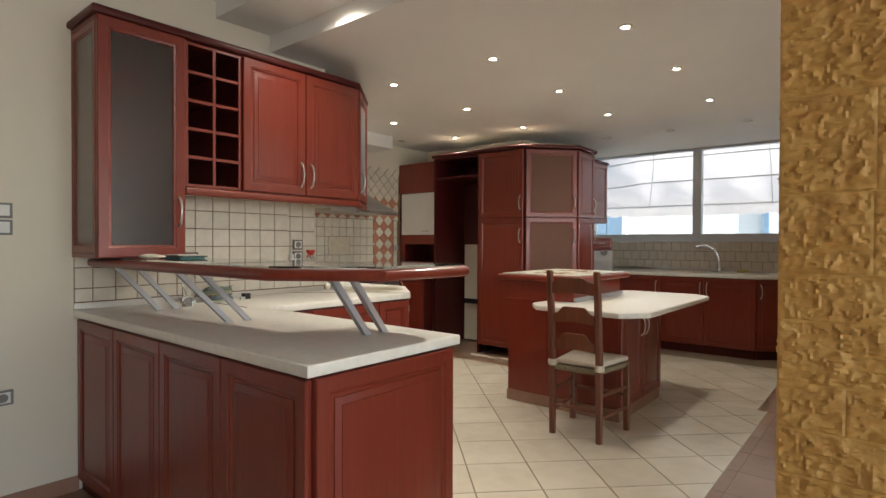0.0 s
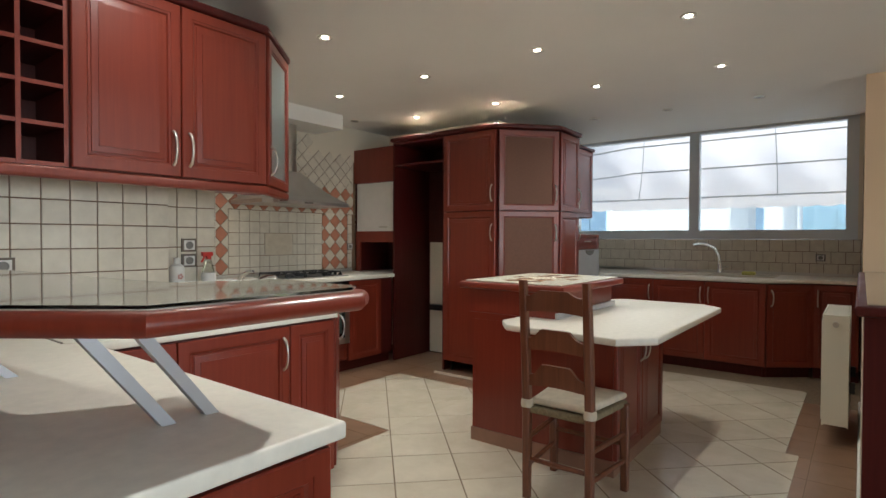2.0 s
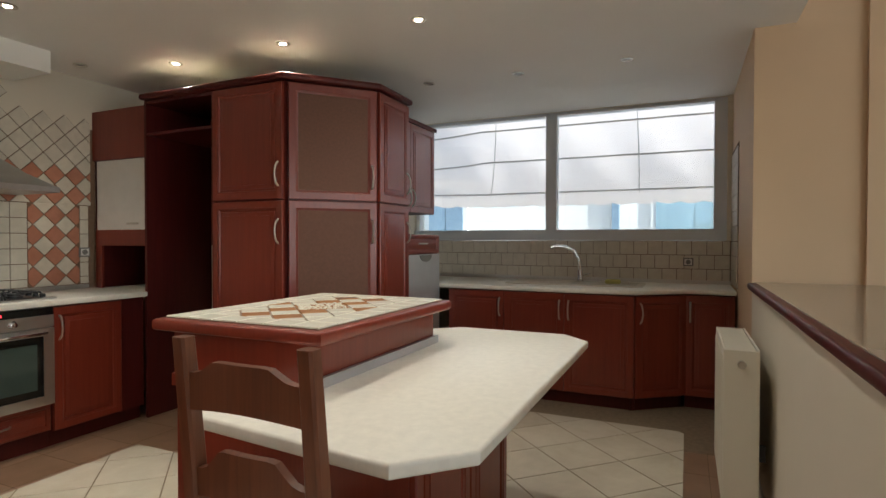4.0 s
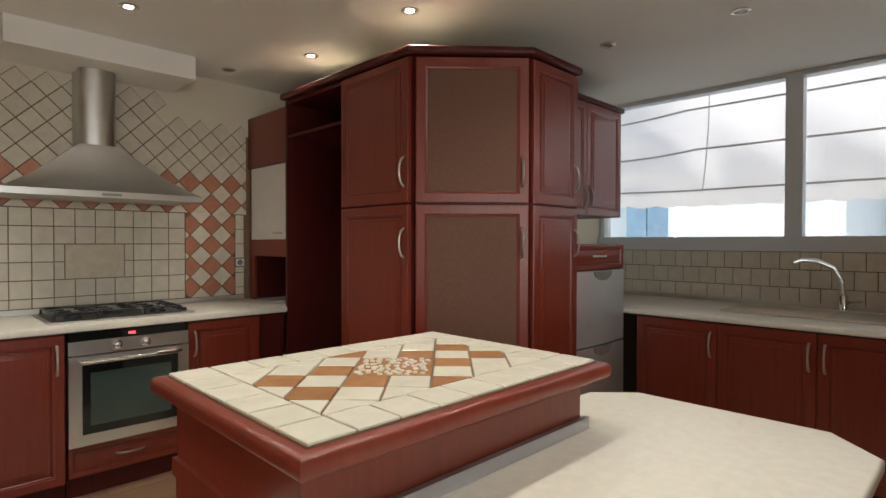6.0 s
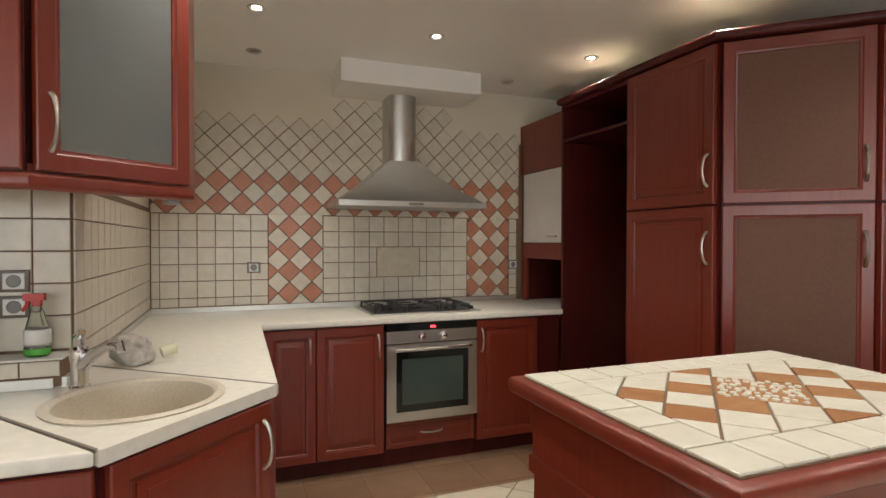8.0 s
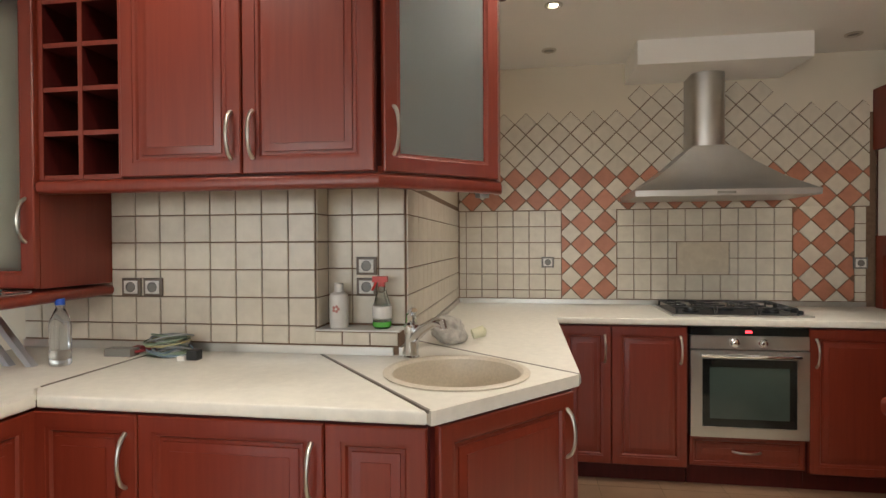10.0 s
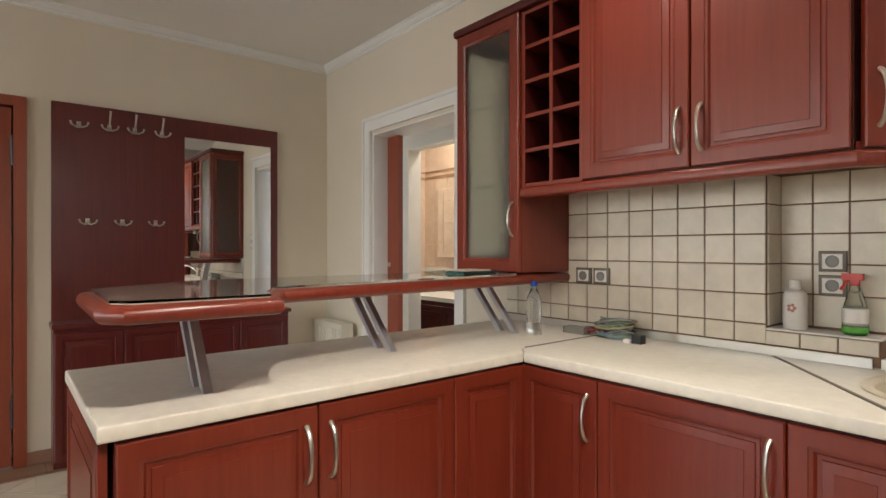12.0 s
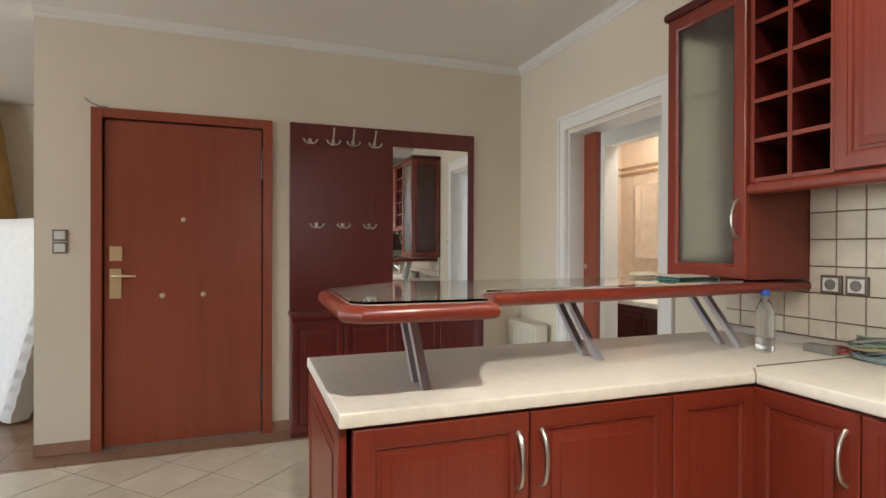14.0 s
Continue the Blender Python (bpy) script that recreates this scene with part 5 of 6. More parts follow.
rng = random.Random(11)
z = 0.0
row = 0
while z < 2.79:
    hh = min(rng.choice((0.14, 0.19, 0.24, 0.29)), HALLCEIL - z)
    if HALLCEIL - z - hh < 0.08:
        hh = HALLCEIL - z
    cuts = [0.305, 0.305 - rng.uniform(0.16, 0.34), -0.10 - rng.uniform(0, 0.1), -0.33]
    for c0, c1 in zip(cuts, cuts[1:]):
        ob = new("stone", stone_block(c0 - c1 - 0.0005, hh - 0.0005, rng.uniform(0, 50)))
        ob.parent = pil
        ob.matrix_basis = pose(2.03, (c0 + c1) / 2, z + hh / 2, 0, 0, -90)
    for c0, c1 in ((2.03, 2.20), (2.20, 2.37)):
        ob = new("stone", stone_block(c1 - c0 - 0.0005, hh - 0.0005, rng.uniform(0, 50)))
        ob.parent = pil
        ob.matrix_basis = pose((c0 + c1) / 2, 0.275, z + hh / 2, 0, 0, 180)
    z += hh
    row += 1

def switch_plate(m, label, n=1, kind="switch"):
    t = thing("light_switch" if kind == "switch" else "power_socket", m, label, kind)
    bm = bmesh.new()
    slab(bm, [(-0.042, -0.036), (0.042, -0.036), (0.042, 0.036), (-0.042, 0.036)], 0, 0.010, 0.004)
    part("frame", bm, DARKFRAME if "dark" in label else GREYPLASTIC, t, "plastic cover frame")
    bm = bmesh.new()
    slab(bm, [(-0.030, -0.026), (0.030, -0.026), (0.030, 0.026), (-0.030, 0.026)], 0.0102, 0.014, 0.002)
    part("plate", bm, WHITEPLASTIC, t)
    if kind == "socket":
        bm = bmesh.new()
        lathe(bm, [(0.021, 0.0142), (0.020, 0.0165), (0.017, 0.0165), (0.0165, 0.0145), (0.0, 0.0145)], 18, cap=False)
        part("socket_ring", bm, GREYPLASTIC, t)
    return t


def on_wall(x, y, z, rz):
    """Plates are built flat; stand them up, facing away from the wall."""
    return pose(x, y, z, 90, 0, rz)


for z in (1.345, 1.425):
    switch_plate(on_wall(0.70, YA, z, 0), "grey light switch on the cream hall wall")
switch_plate(on_wall(0.70, YA, 0.54, 0), "grey power socket low on the hall wall", kind="socket")
for z in (1.31, 1.39):
    switch_plate(on_wall(XH, -0.01, z, 90), "grey light switch beside the entrance door")
for x in (1.495, 1.590):
    switch_plate(on_wall(x, YA - 0.010, 1.182, 0), "dark framed power socket on the wall tiles", kind="socket")
for z in (1.178, 1.262):
    switch_plate(on_wall(2.432, YA + 0.12, z, 0), "dark framed power socket in the tiled niche", kind="socket")
switch_plate(on_wall(3.213, YS - 0.010, 1.215, 0), "grey power socket beside the hob", kind="socket")
switch_plate(on_wall(5.155, YS - 0.010, 1.21, 0), "grey power socket beside the hob", kind="socket")
switch_plate(on_wall(XW - 0.010, 0.80, 1.12, -90), "grey power socket on the window tiles", kind="socket")
for z in (1.28, 1.40):
    switch_plate(on_wall(2.30, 0.318, z, 180), "grey light switch on the stone pillar")
switch_plate(on_wall(6.10, -0.20, 2.37, -90), "pale thermostat socket on the beige wall", kind="socket")

# ---- half-wall bar ----
hb = thing("bar_counter", pose(0, 0, 0), "dark wood framed bar with brick front and glossy top", "bar counter")
bm = bmesh.new()
slab(bm, [(3.43, -0.95), (6.10, -0.95), (6.10, 0.487), (3.43, 0.487)], 1.021, 1.062, 0.014)
part("top_frame", bm, CHERRY_DARK, hb)
boxes("top_sheet", plain("glossy_taupe_top", (0.30, 0.245, 0.19), 0.12, 0, 0.12, 6, 0.02), hb, ((3.47, -0.90, 1.0622), (6.09, 0.45, 1.066)))
boxes("end_panel", CHERRY_DARK, hb, ((3.53, 0.262, 0), (3.569, PY - 0.002, 1.02)), bevel=0.003)
boxes("top_panel", CHERRY_DARK, hb, ((3.54, -0.92, 0.955), (3.569, 0.261, 1.02)), bevel=0.003)
boxes("core", MORTAR, hb, ((3.585, -0.92, 0), (3.80, 0.262, 0.954)))
rng = random.Random(3)
for r_ in range(14):
    z0 = 0.01 + r_ * 0.0675
    y = 0.255 - (0.11 if r_ % 2 else 0)
    first = True
    y1 = 0.258
    while y1 > -0.9:
        ln = (0.10 if (first and r_ % 2) else 0.21) * rng.uniform(0.9, 1.08)
        first = False
        y0 = max(y1 - ln, -0.915)
        bm = bmesh.new()
        nn = 4
        box(bm, (-0.028 - rng.uniform(0, 0.008), -(y1 - y0) / 2 + 0.006, -0.027), (0.0, (y1 - y0) / 2 - 0.006, 0.027 + rng.uniform(-0.003, 0.003)))
        for v in bm.verts:
            v.co += Vector((rng.uniform(-0.005, 0.005), rng.uniform(-0.004, 0.004), rng.uniform(-0.004, 0.004)))
        part("brick", bm, BRICK, hb, m=pose(3.588, (y0 + y1) / 2, z0 + 0.03), bevel=0.006)
        y1 = y0 - 0.008

def radiator(m, w, h, d, label):
    r = thing("radiator", m, label, "radiator")
    boxes("front_panel", RADPAINT, r, ((0.01, 0.0, 0), (w - 0.01, 0.008, h)), bevel=0.004)
    boxes("back_panel", RADPAINT, r, ((0.01, d - 0.008, 0), (w - 0.01, d, h)), bevel=0.004)
    for x in (0.0, w - 0.009):
        boxes("side_cover", RADPAINT, r, ((x, 0.004, 0.01), (x + 0.009, d - 0.004, h - 0.002)), bevel=0.003)
    bm = bmesh.new()
    n = int(w / 0.03)
    for i in range(n):
        x = 0.02 + (w - 0.04) * i / n
        box(bm, (x, 0.012, h - 0.010), (x + 0.02, d - 0.012, h - 0.004))
    part("top_grille", bm, RADPAINT, r)
    bm = bmesh.new()
    n = int(w / 0.05)
    for i in range(n):
        x = 0.03 + (w - 0.06) * (i + 0.5) / n
        box(bm, (x - 0.012, -0.005, 0.03), (x + 0.012, 0.001, h - 0.04))
    part("ribs", bm, RADPAINT, r, bevel=0.003)
    bm = bmesh.new()
    tube(bm, [(-0.001, d / 2, h - 0.06), (-0.03, d / 2, h - 0.06)], 0.016, 12)
    part("valve", bm, NICKEL, r, "round metal valve")
    for x in (0.08, w - 0.08):
        boxes("bracket", BLACK, r, ((x, d, h * 0.3), (x + 0.02, d + 0.03, h * 0.4)))
    return r


kr = radiator(pose(5.84, 0.66, 0.12, 0, 0, 180), 0.70, 0.71, 0.14, "ivory panel radiator on the half wall")
bm = bmesh.new()
tube(bm, [(0.701, 0.07, 0.65), (0.722, 0.07, 0.65)], 0.017, 14)
part("end_plug", bm, NICKEL, kr, "round metal plug")
radiator(pose(-1.06, YA - 0.14, 0.12), 0.48, 0.62, 0.10, "white panel radiator under the hall doorway")

# ---- entrance door ----
ed = struct(new("door_1"), "closed reddish-brown veneered entrance door", "door")
boxes("door_frame", DOORWOOD, ed, ((XH - 0.10, 0.16, 0), (XH + 0.025, 0.222, 2.215)), bevel=0.004)
boxes("door_frame", DOORWOOD, ed, ((XH - 0.10, 1.208, 0), (XH + 0.025, 1.272, 2.215)), bevel=0.004)
boxes("door_frame", DOORWOOD, ed, ((XH - 0.10, 0.2225, 2.155), (XH + 0.025, 1.2075, 2.215)), bevel=0.004)
boxes("door_leaf", DOORWOOD, ed, ((XH - 0.06, 0.232, 0.012), (XH - 0.002, 1.198, 2.145)), bevel=0.004)
boxes("threshold", GREYPLASTIC, ed, ((XH - 0.10, 0.2225, 0.0), (XH - 0.0, 1.2075, 0.010)))
boxes("lock_plate", BRASS, ed, ((XH - 0.002, 0.262, 1.225), (XH + 0.006, 0.335, 1.32)), bevel=0.002)
boxes("lock_plate", BRASS, ed, ((XH - 0.002, 0.262, 0.98), (XH + 0.006, 0.33, 1.175)), bevel=0.002)
bm = bmesh.new()
tube(bm, [(XH + 0.004, 0.29, 1.13), (XH + 0.045, 0.29, 1.13), (XH + 0.055, 0.31, 1.13), (XH + 0.052, 0.42, 1.127)], [0.010, 0.010, 0.010, 0.008], 10)
part("door_handle", bm, BRASS, ed, "pale brass lever handle")
for y_, z_, r_ in ((0.697, 1.503, 0.016), (0.57, 0.992, 0.018), (0.822, 0.994, 0.018)):
    bm = bmesh.new()
    lathe(bm, [(r_, 0), (r_, 0.003), (r_ * 0.6, 0.010), (0, 0.011)], 16, cap=False)
    part("peephole" if z_ > 1.2 else "knob", bm, BRASS, ed, "small round brass fitting", pose(XH - 0.002, y_, z_, 0, 90, 0))
for z_ in (1.89, 0.33):
    bm = bmesh.new()
    tube(bm, [(XH + 0.012, 1.206, z_ - 0.09), (XH + 0.012, 1.206, z_ + 0.09)], 0.013, 10)
    part("hinge", bm, BLACK, ed, "dark metal hinge")
wire = thing("loose_cable", pose(XH + 0.02, 0.15, 2.21), "thin loose grey cable above the entrance door", "cable")
bm = bmesh.new()
tube(bm, [(0, 0.11, 0.008), (0.008, 0.05, 0.012), (0.012, 0.01, 0.03), (0.015, -0.02, 0.055)], 0.004, 6)
part("cable", bm, GREYPLASTIC, wire)

# ---- coat rack with mirror ----
cr = thing("coat_rack", pose(XH, 2.82, 0, 0, 0, 90), "dark mahogany hall coat rack with mirror, hooks and panelled base", "coat rack")
RW = 1.43
cr.matrix_basis = pose(XH, 1.39, 0, 0, 0, 90)
boxes("back_board", RACKWOOD, cr, ((0, -0.035, 0.86), (RW, -0.003, 2.215)), bevel=0.003)
boxes("base_body", RACKWOOD, cr, ((0.0, -0.19, 0.0), (RW + 0.02, -0.003, 0.83)), bevel=0.003)
boxes("base_ledge", RACKWOOD, cr, ((-0.01, -0.225, 0.831), (RW + 0.03, -0.003, 0.858)), bevel=0.008)
for i in range(4):
    part("panel", door_mesh(0.355, 0.76, False, 0.018, 0.05), RACKWOOD, cr, "", pose(0.004 + i * 0.361, -0.191, 0.04))
MIRROR, n_, b_ = mat("mirror_glass")
b_.inputs["Base Color"].default_value = (0.92, 0.93, 0.93, 1)
b_.inputs["Metallic"].default_value = 1.0
b_.inputs["Roughness"].default_value = 0.015
boxes("mirror", MIRROR, cr, ((0.757, -0.042, 0.90), (1.372, -0.0355, 2.085)), bevel=0.003)
def hook(x, z, tall):
    bm = bmesh.new()
    slab(bm, [(-0.012, -0.02), (0.012, -0.02), (0.012, 0.02), (-0.012, 0.02)], 0, 0.005, 0.002)
    h_ = part("hook", bm, NICKEL, cr, "satin nickel double hook", pose(x, -0.0355, z, 90, 0, 0))
    bm = bmesh.new()
    for s_ in (-1, 1):
        tube(bm, [(0, 0, 0.004), (s_ * 0.016, -0.020, 0.030), (s_ * 0.040, -0.008, 0.040), (s_ * 0.048, 0.012, 0.040)], [0.006, 0.006, 0.005, 0.007], 8)
    if tall:
        tube(bm, [(0, 0.01, 0.004), (0, 0.05, 0.035), (0, 0.085, 0.055), (0, 0.10, 0.058)], [0.006, 0.006, 0.006, 0.009], 8)
    part("hook_arm", bm, NICKEL, h_)


for y_ in (1.53, 1.695, 1.841, 2.003):
    hook(y_ - 1.39, 2.085, y_ > 1.6)
for y_ in (1.576, 1.769, 1.964):
    hook(y_ - 1.39, 1.478, False)

# ---- hall doorway and bathroom ----
dc = struct(new("door_2"), "white cased doorway with a dark sliding door", "door")
def casing(x0, x1, z1, y):
    for a_, b_ in (((x0 - 0.10, y - 0.022, 0), (x0, y - 0.001, z1 + 0.10)), ((x1, y - 0.022, 0), (x1 + 0.08, y - 0.001, z1 + 0.10)), ((x0 + 0.0005, y - 0.022, z1), (x1 - 0.0005, y - 0.001, z1 + 0.10))):
        boxes("casing", WHITEPAINT, dc, (a_, b_), bevel=0.005)
    for a_, b_ in (((x0 - 0.10, y - 0.030, 0), (x0 - 0.075, y - 0.0225, z1 + 0.10)), ((x0 - 0.0745, y - 0.030, z1 + 0.075), (x1 + 0.08, y - 0.0225, z1 + 0.10)), ((x0 - 0.012, y - 0.028, 0), (x0 - 0.004, y - 0.0225, z1)), ):
        boxes("casing_bead", WHITEPAINT, dc, (a_, b_), bevel=0.003)


casing(-0.375, 0.575, 2.165, YA)
for a_, b_ in (((-0.3649, YA, 0), (-0.354, YA + 0.2, 2.144)), ((0.566, YA, 0), (0.579, YA + 0.2, 2.144)), ((-0.3535, YA, 2.133), (0.5655, YA + 0.2, 2.144))):
    boxes("jamb", WHITEPAINT, dc, (a_, b_))
boxes("sliding_door", DOORWOOD, dc, ((-0.353, YA + 0.12, 0.01), (-0.215, YA + 0.16, 2.13)), bevel=0.003, label="edge of a dark wood sliding door")
bm = bmesh.new()
lathe(bm, [(0.018, 0), (0.018, 0.004), (0.012, 0.003)], 14)
part("finger_pull", bm, NICKEL, dc, "round metal finger pull", pose(-0.33, YA + 0.12, 1.19, 90, 0, 0))

BY = 3.98
wall("wall_bath_front", "white wall with the bathroom opening", WHITEPAINT, ((-3.0, BY, 0), (-0.90, BY + 0.12, 2.8)), ((-0.90, BY, 2.19), (0.66, BY + 0.12, 2.8)), ((-0.22, BY, 0), (0.66, BY + 0.12, 2.19)))
for a_, b_ in (((-1.00, BY - 0.03, 0), (-0.885, BY - 0.001, 2.26)), ((-0.8845, BY - 0.03, 2.18), (-0.2505, BY - 0.001, 2.26)), ((-0.25, BY - 0.03, 0), (-0.14, BY - 0.001, 2.26))):
    boxes("inner_casing", WHITEPAINT, dc, (a_, b_), bevel=0.004)
# Lamp added to brighten the corridor; its window opening is assumed, out of view.
wall("wall_corridor_end", "white corridor wall with an assumed window opening, out of view", WHITEPAINT, ((-3.0, YA + 0.21, 0), (-2.9, BY, 1.0)), ((-3.0, YA + 0.21, 2.2), (-2.9, BY, 2.8)))
cl = bpy.data.lights.new("corridor_fill_light", "AREA")
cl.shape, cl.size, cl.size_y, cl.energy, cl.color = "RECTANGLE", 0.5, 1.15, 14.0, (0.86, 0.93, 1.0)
clo = new("corridor_fill_light", cl)
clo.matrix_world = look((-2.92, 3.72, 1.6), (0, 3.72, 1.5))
bw = wall("wall_bath_west", "peach tiled bathroom wall", PEACHTILE, ((-1.95, BY + 0.12, 0), (-1.75, 5.0, 2.8)))
bn = wall("wall_bath_north", "peach tiled bathroom wall", PEACHTILE, ((-1.75, 4.8, 0), (0.66, 5.0, 2.8)))
PT = tile_mesh("tile", 0.195, 0.245, PEACHTILE)
for i in range(4):
    for j in range(5):
        put_tile(PT, bw, pose(-1.75, 4.20 + 0.2 * i, 0.98 + 0.25 * j, 0, 0, 90))
for i in range(8):
    for j in range(5):
        put_tile(PT, bn, pose(-1.65 + 0.2 * i, 4.8, 0.98 + 0.25 * j))
BORD = plain("tan_tile_border", (0.36, 0.22, 0.12), 0.4, 0, 0.25, 30, 0.2)
boxes("tile_border", BORD, bn, ((-1.74, 4.788, 2.06), (0.0, 4.7935, 2.09)))
boxes("tile_border", BORD, bn, ((-1.74, 4.788, 2.13), (0.0, 4.7935, 2.15)))
boxes("tile_border", BORD, bw, ((-1.7435, 4.11, 2.06), (-1.738, 4.787, 2.09)))
boxes("tile_border", BORD, bw, ((-1.7435, 4.11, 2.13), (-1.738, 4.787, 2.15)))
bmir = thing("bathroom_mirror", pose(-1.50, 4.785, 1.22), "plain mirror on the peach bathroom tiles", "mirror")
boxes("mirror_glass", MIRROR, bmir, ((0, -0.008, 0), (0.9, 0.0, 0.72)), bevel=0.002)
van = thing("vanity_unit", pose(-1.72, 4.25, 0), "dark wood bathroom vanity with white top", "cabinet")
boxes("body", CHERRY_DARK, van, ((0, 0.02, 0.0), (1.9, 0.53, 0.82)))
for i in range(4):
    d_ = part("door", door_mesh(0.465, 0.70, False, 0.02, 0.05), CHERRY_DARK, van, "", pose(0.01 + i * 0.47, 0.019, 0.08))
    bm = bmesh.new()
    lathe(bm, [(0.006, 0), (0.006, 0.014), (0.013, 0.018), (0.011, 0.026), (0, 0.028)], 12, cap=False)
    part("knob", bm, BRASS, d_, "small brass knob", pose(0.43 if i % 2 == 0 else 0.04, -0.02, 0.50, 90, 0, 0))
boxes("vanity_top", WHITEPAINT, van, ((0, 0.0, 0.822), (1.92, 0.53, 0.86)), bevel=0.008)
# Light and fixture added out of view to brighten the bathroom tiles.
bl = bpy.data.lights.new("bathroom_fill_light", "AREA")
bl.shape, bl.size, bl.energy, bl.color = "DISK", 0.35, 8.0, (1.0, 0.92, 0.80)
blo = new("bathroom_fill_light", bl)
blo.matrix_world = look((-0.7, 4.45, 2.78), (-0.7, 4.45, 0))
bfix = thing("assumed_ceiling_lamp", pose(-0.7, 4.45, 2.81), "round white bathroom ceiling lamp, assumed and out of view", "lamp")
bm = bmesh.new()
lathe(bm, [(0.18, 0), (0.18, -0.015), (0.17, -0.02), (0.0, -0.021)], 28, cap=False)
part("base", bm, WHITEPAINT, bfix)
wall("wall_bath_east", "plain white bathroom side wall", WHITEPAINT, ((0.562, YA + 0.21, 0), (0.659, 5.0, 2.8)))

# ---- mattress and far room ----
mt = thing("mattress", pose(-1.80, -0.56, 0.0), "white quilted mattress leaning on edge in the next room", "mattress")
QUILT = plain("white_quilted_cloth", (0.74, 0.73, 0.70), 0.9, 0, 0.04, 20, 0.2)
bm = bmesh.new()
NXQ, NZQ = 30, 48
def mt_pt(i, j, side):
    """u runs away from the near upright edge, v up; the whole leans towards the wall."""
    u_, v_ = i / NXQ, j / NZQ
    e = min(u_, 1 - u_, v_, 1 - v_)
    puff = 0.010 * abs(math.sin((u_ * 1.4 + v_ * 1.63) * 24)) * abs(math.sin((u_ * 1.4 - v_ * 1.63) * 24))
    rnd = 0.05 * (1 - min(1, e / 0.05)) ** 2
    a_ = 0.11 + side * (0.11 - rnd + puff)
    z_ = 0.02 + 1.52 * v_
    return Vector((-0.707 * 1.4 * u_ - 0.707 * a_, -0.707 * 1.4 * u_ + 0.707 * a_ + 0.25 * z_, z_))


faces_ = []
for side in (-1, 1):
    g2 = [[bm.verts.new(mt_pt(i, j, side)) for j in range(NZQ + 1)] for i in range(NXQ + 1)]
    for i in range(NXQ):
        for j in range(NZQ):
            bm.faces.new((g2[i][j], g2[i + 1][j], g2[i + 1][j + 1], g2[i][j + 1]))
    faces_.append(g2)
ga, gb_ = faces_
def rim_of(g2):
    return [g2[i][0] for i in range(NXQ)] + [g2[NXQ][j] for j in range(NZQ)] + [g2[i][NZQ] for i in range(NXQ, 0, -1)] + [g2[0][j] for j in range(NZQ, 0, -1)]


ra, rb = rim_of(ga), rim_of(gb_)
for k_ in range(len(ra)):
    bm.faces.new((ra[k_], ra[(k_ + 1) % len(ra)], rb[(k_ + 1) % len(ra)], rb[k_]))
part("cover", bm, QUILT, mt)

# stone fireplace in the far room
fp = thing("fireplace", pose(-3.99, -1.55, 0.0), "gold stone fireplace with a flared hood and dark wood mantel", "fireplace")
bm = bmesh.new()
lo_ = [bm.verts.new(p) for p in ((0, -0.55, 1.24), (0.55, -0.55, 1.24), (0.55, 0.42, 1.24), (0, 0.42, 1.24))]
hi_ = [bm.verts.new(p) for p in ((0, -0.35, HALLCEIL), (0.30, -0.35, HALLCEIL), (0.30, 0.20, HALLCEIL), (0, 0.20, HALLCEIL))]
bm.faces.new(lo_[::-1])
bm.faces.new(hi_)
for i in range(4):
    bm.faces.new((lo_[i], lo_[(i + 1) % 4], hi_[(i + 1) % 4], hi_[i]))
part("hood", bm, GOLDSTONE, fp, "gold stone hood")
boxes("mantel", CHERRY_DARK, fp, ((0, -0.62, 1.15), (0.62, 0.48, 1.238)), bevel=0.01, label="dark wood mantel")
boxes("pillar", GOLDSTONE, fp, ((0, -0.55, 0), (0.5, -0.38, 1.149)))
boxes("pillar", GOLDSTONE, fp, ((0, 0.25, 0), (0.5, 0.42, 1.149)))


# ---- chair ----
ch = thing("dining_chair", pose(3.347, 1.625, 0), "rustic walnut ladder-back chair with cream seat cushion", "chair")
def leg(name, x, y, z1, lean=0.0, r=0.021):
    bm = bmesh.new()
    n = 9
    for_z = [z1 * i / n for i in range(n + 1)]
    rings = []
    for z in for_z:
        k_ = r * (0.86 + 0.14 * math.sin(math.pi * min(1, z / z1)))
        ox = x - lean * max(0.0, (z - 0.45)) ** 1.3 * 1.0
        rings.append([bm.verts.new((ox + dx * k_, y + dy * k_, z)) for dx, dy in ((-1, -0.7), (-0.7, -1), (0.7, -1), (1, -0.7), (1, 0.7), (0.7, 1), (-0.7, 1), (-1, 0.7))])
    for p, q in zip(rings, rings[1:]):
        for i in range(8):
            bm.faces.new((p[i], p[(i + 1) % 8], q[(i + 1) % 8], q[i]))
    bm.faces.new(rings[0][::-1])
    bm.faces.new(rings[-1])
    return part(name, bm, CHAIRWOOD, ch)


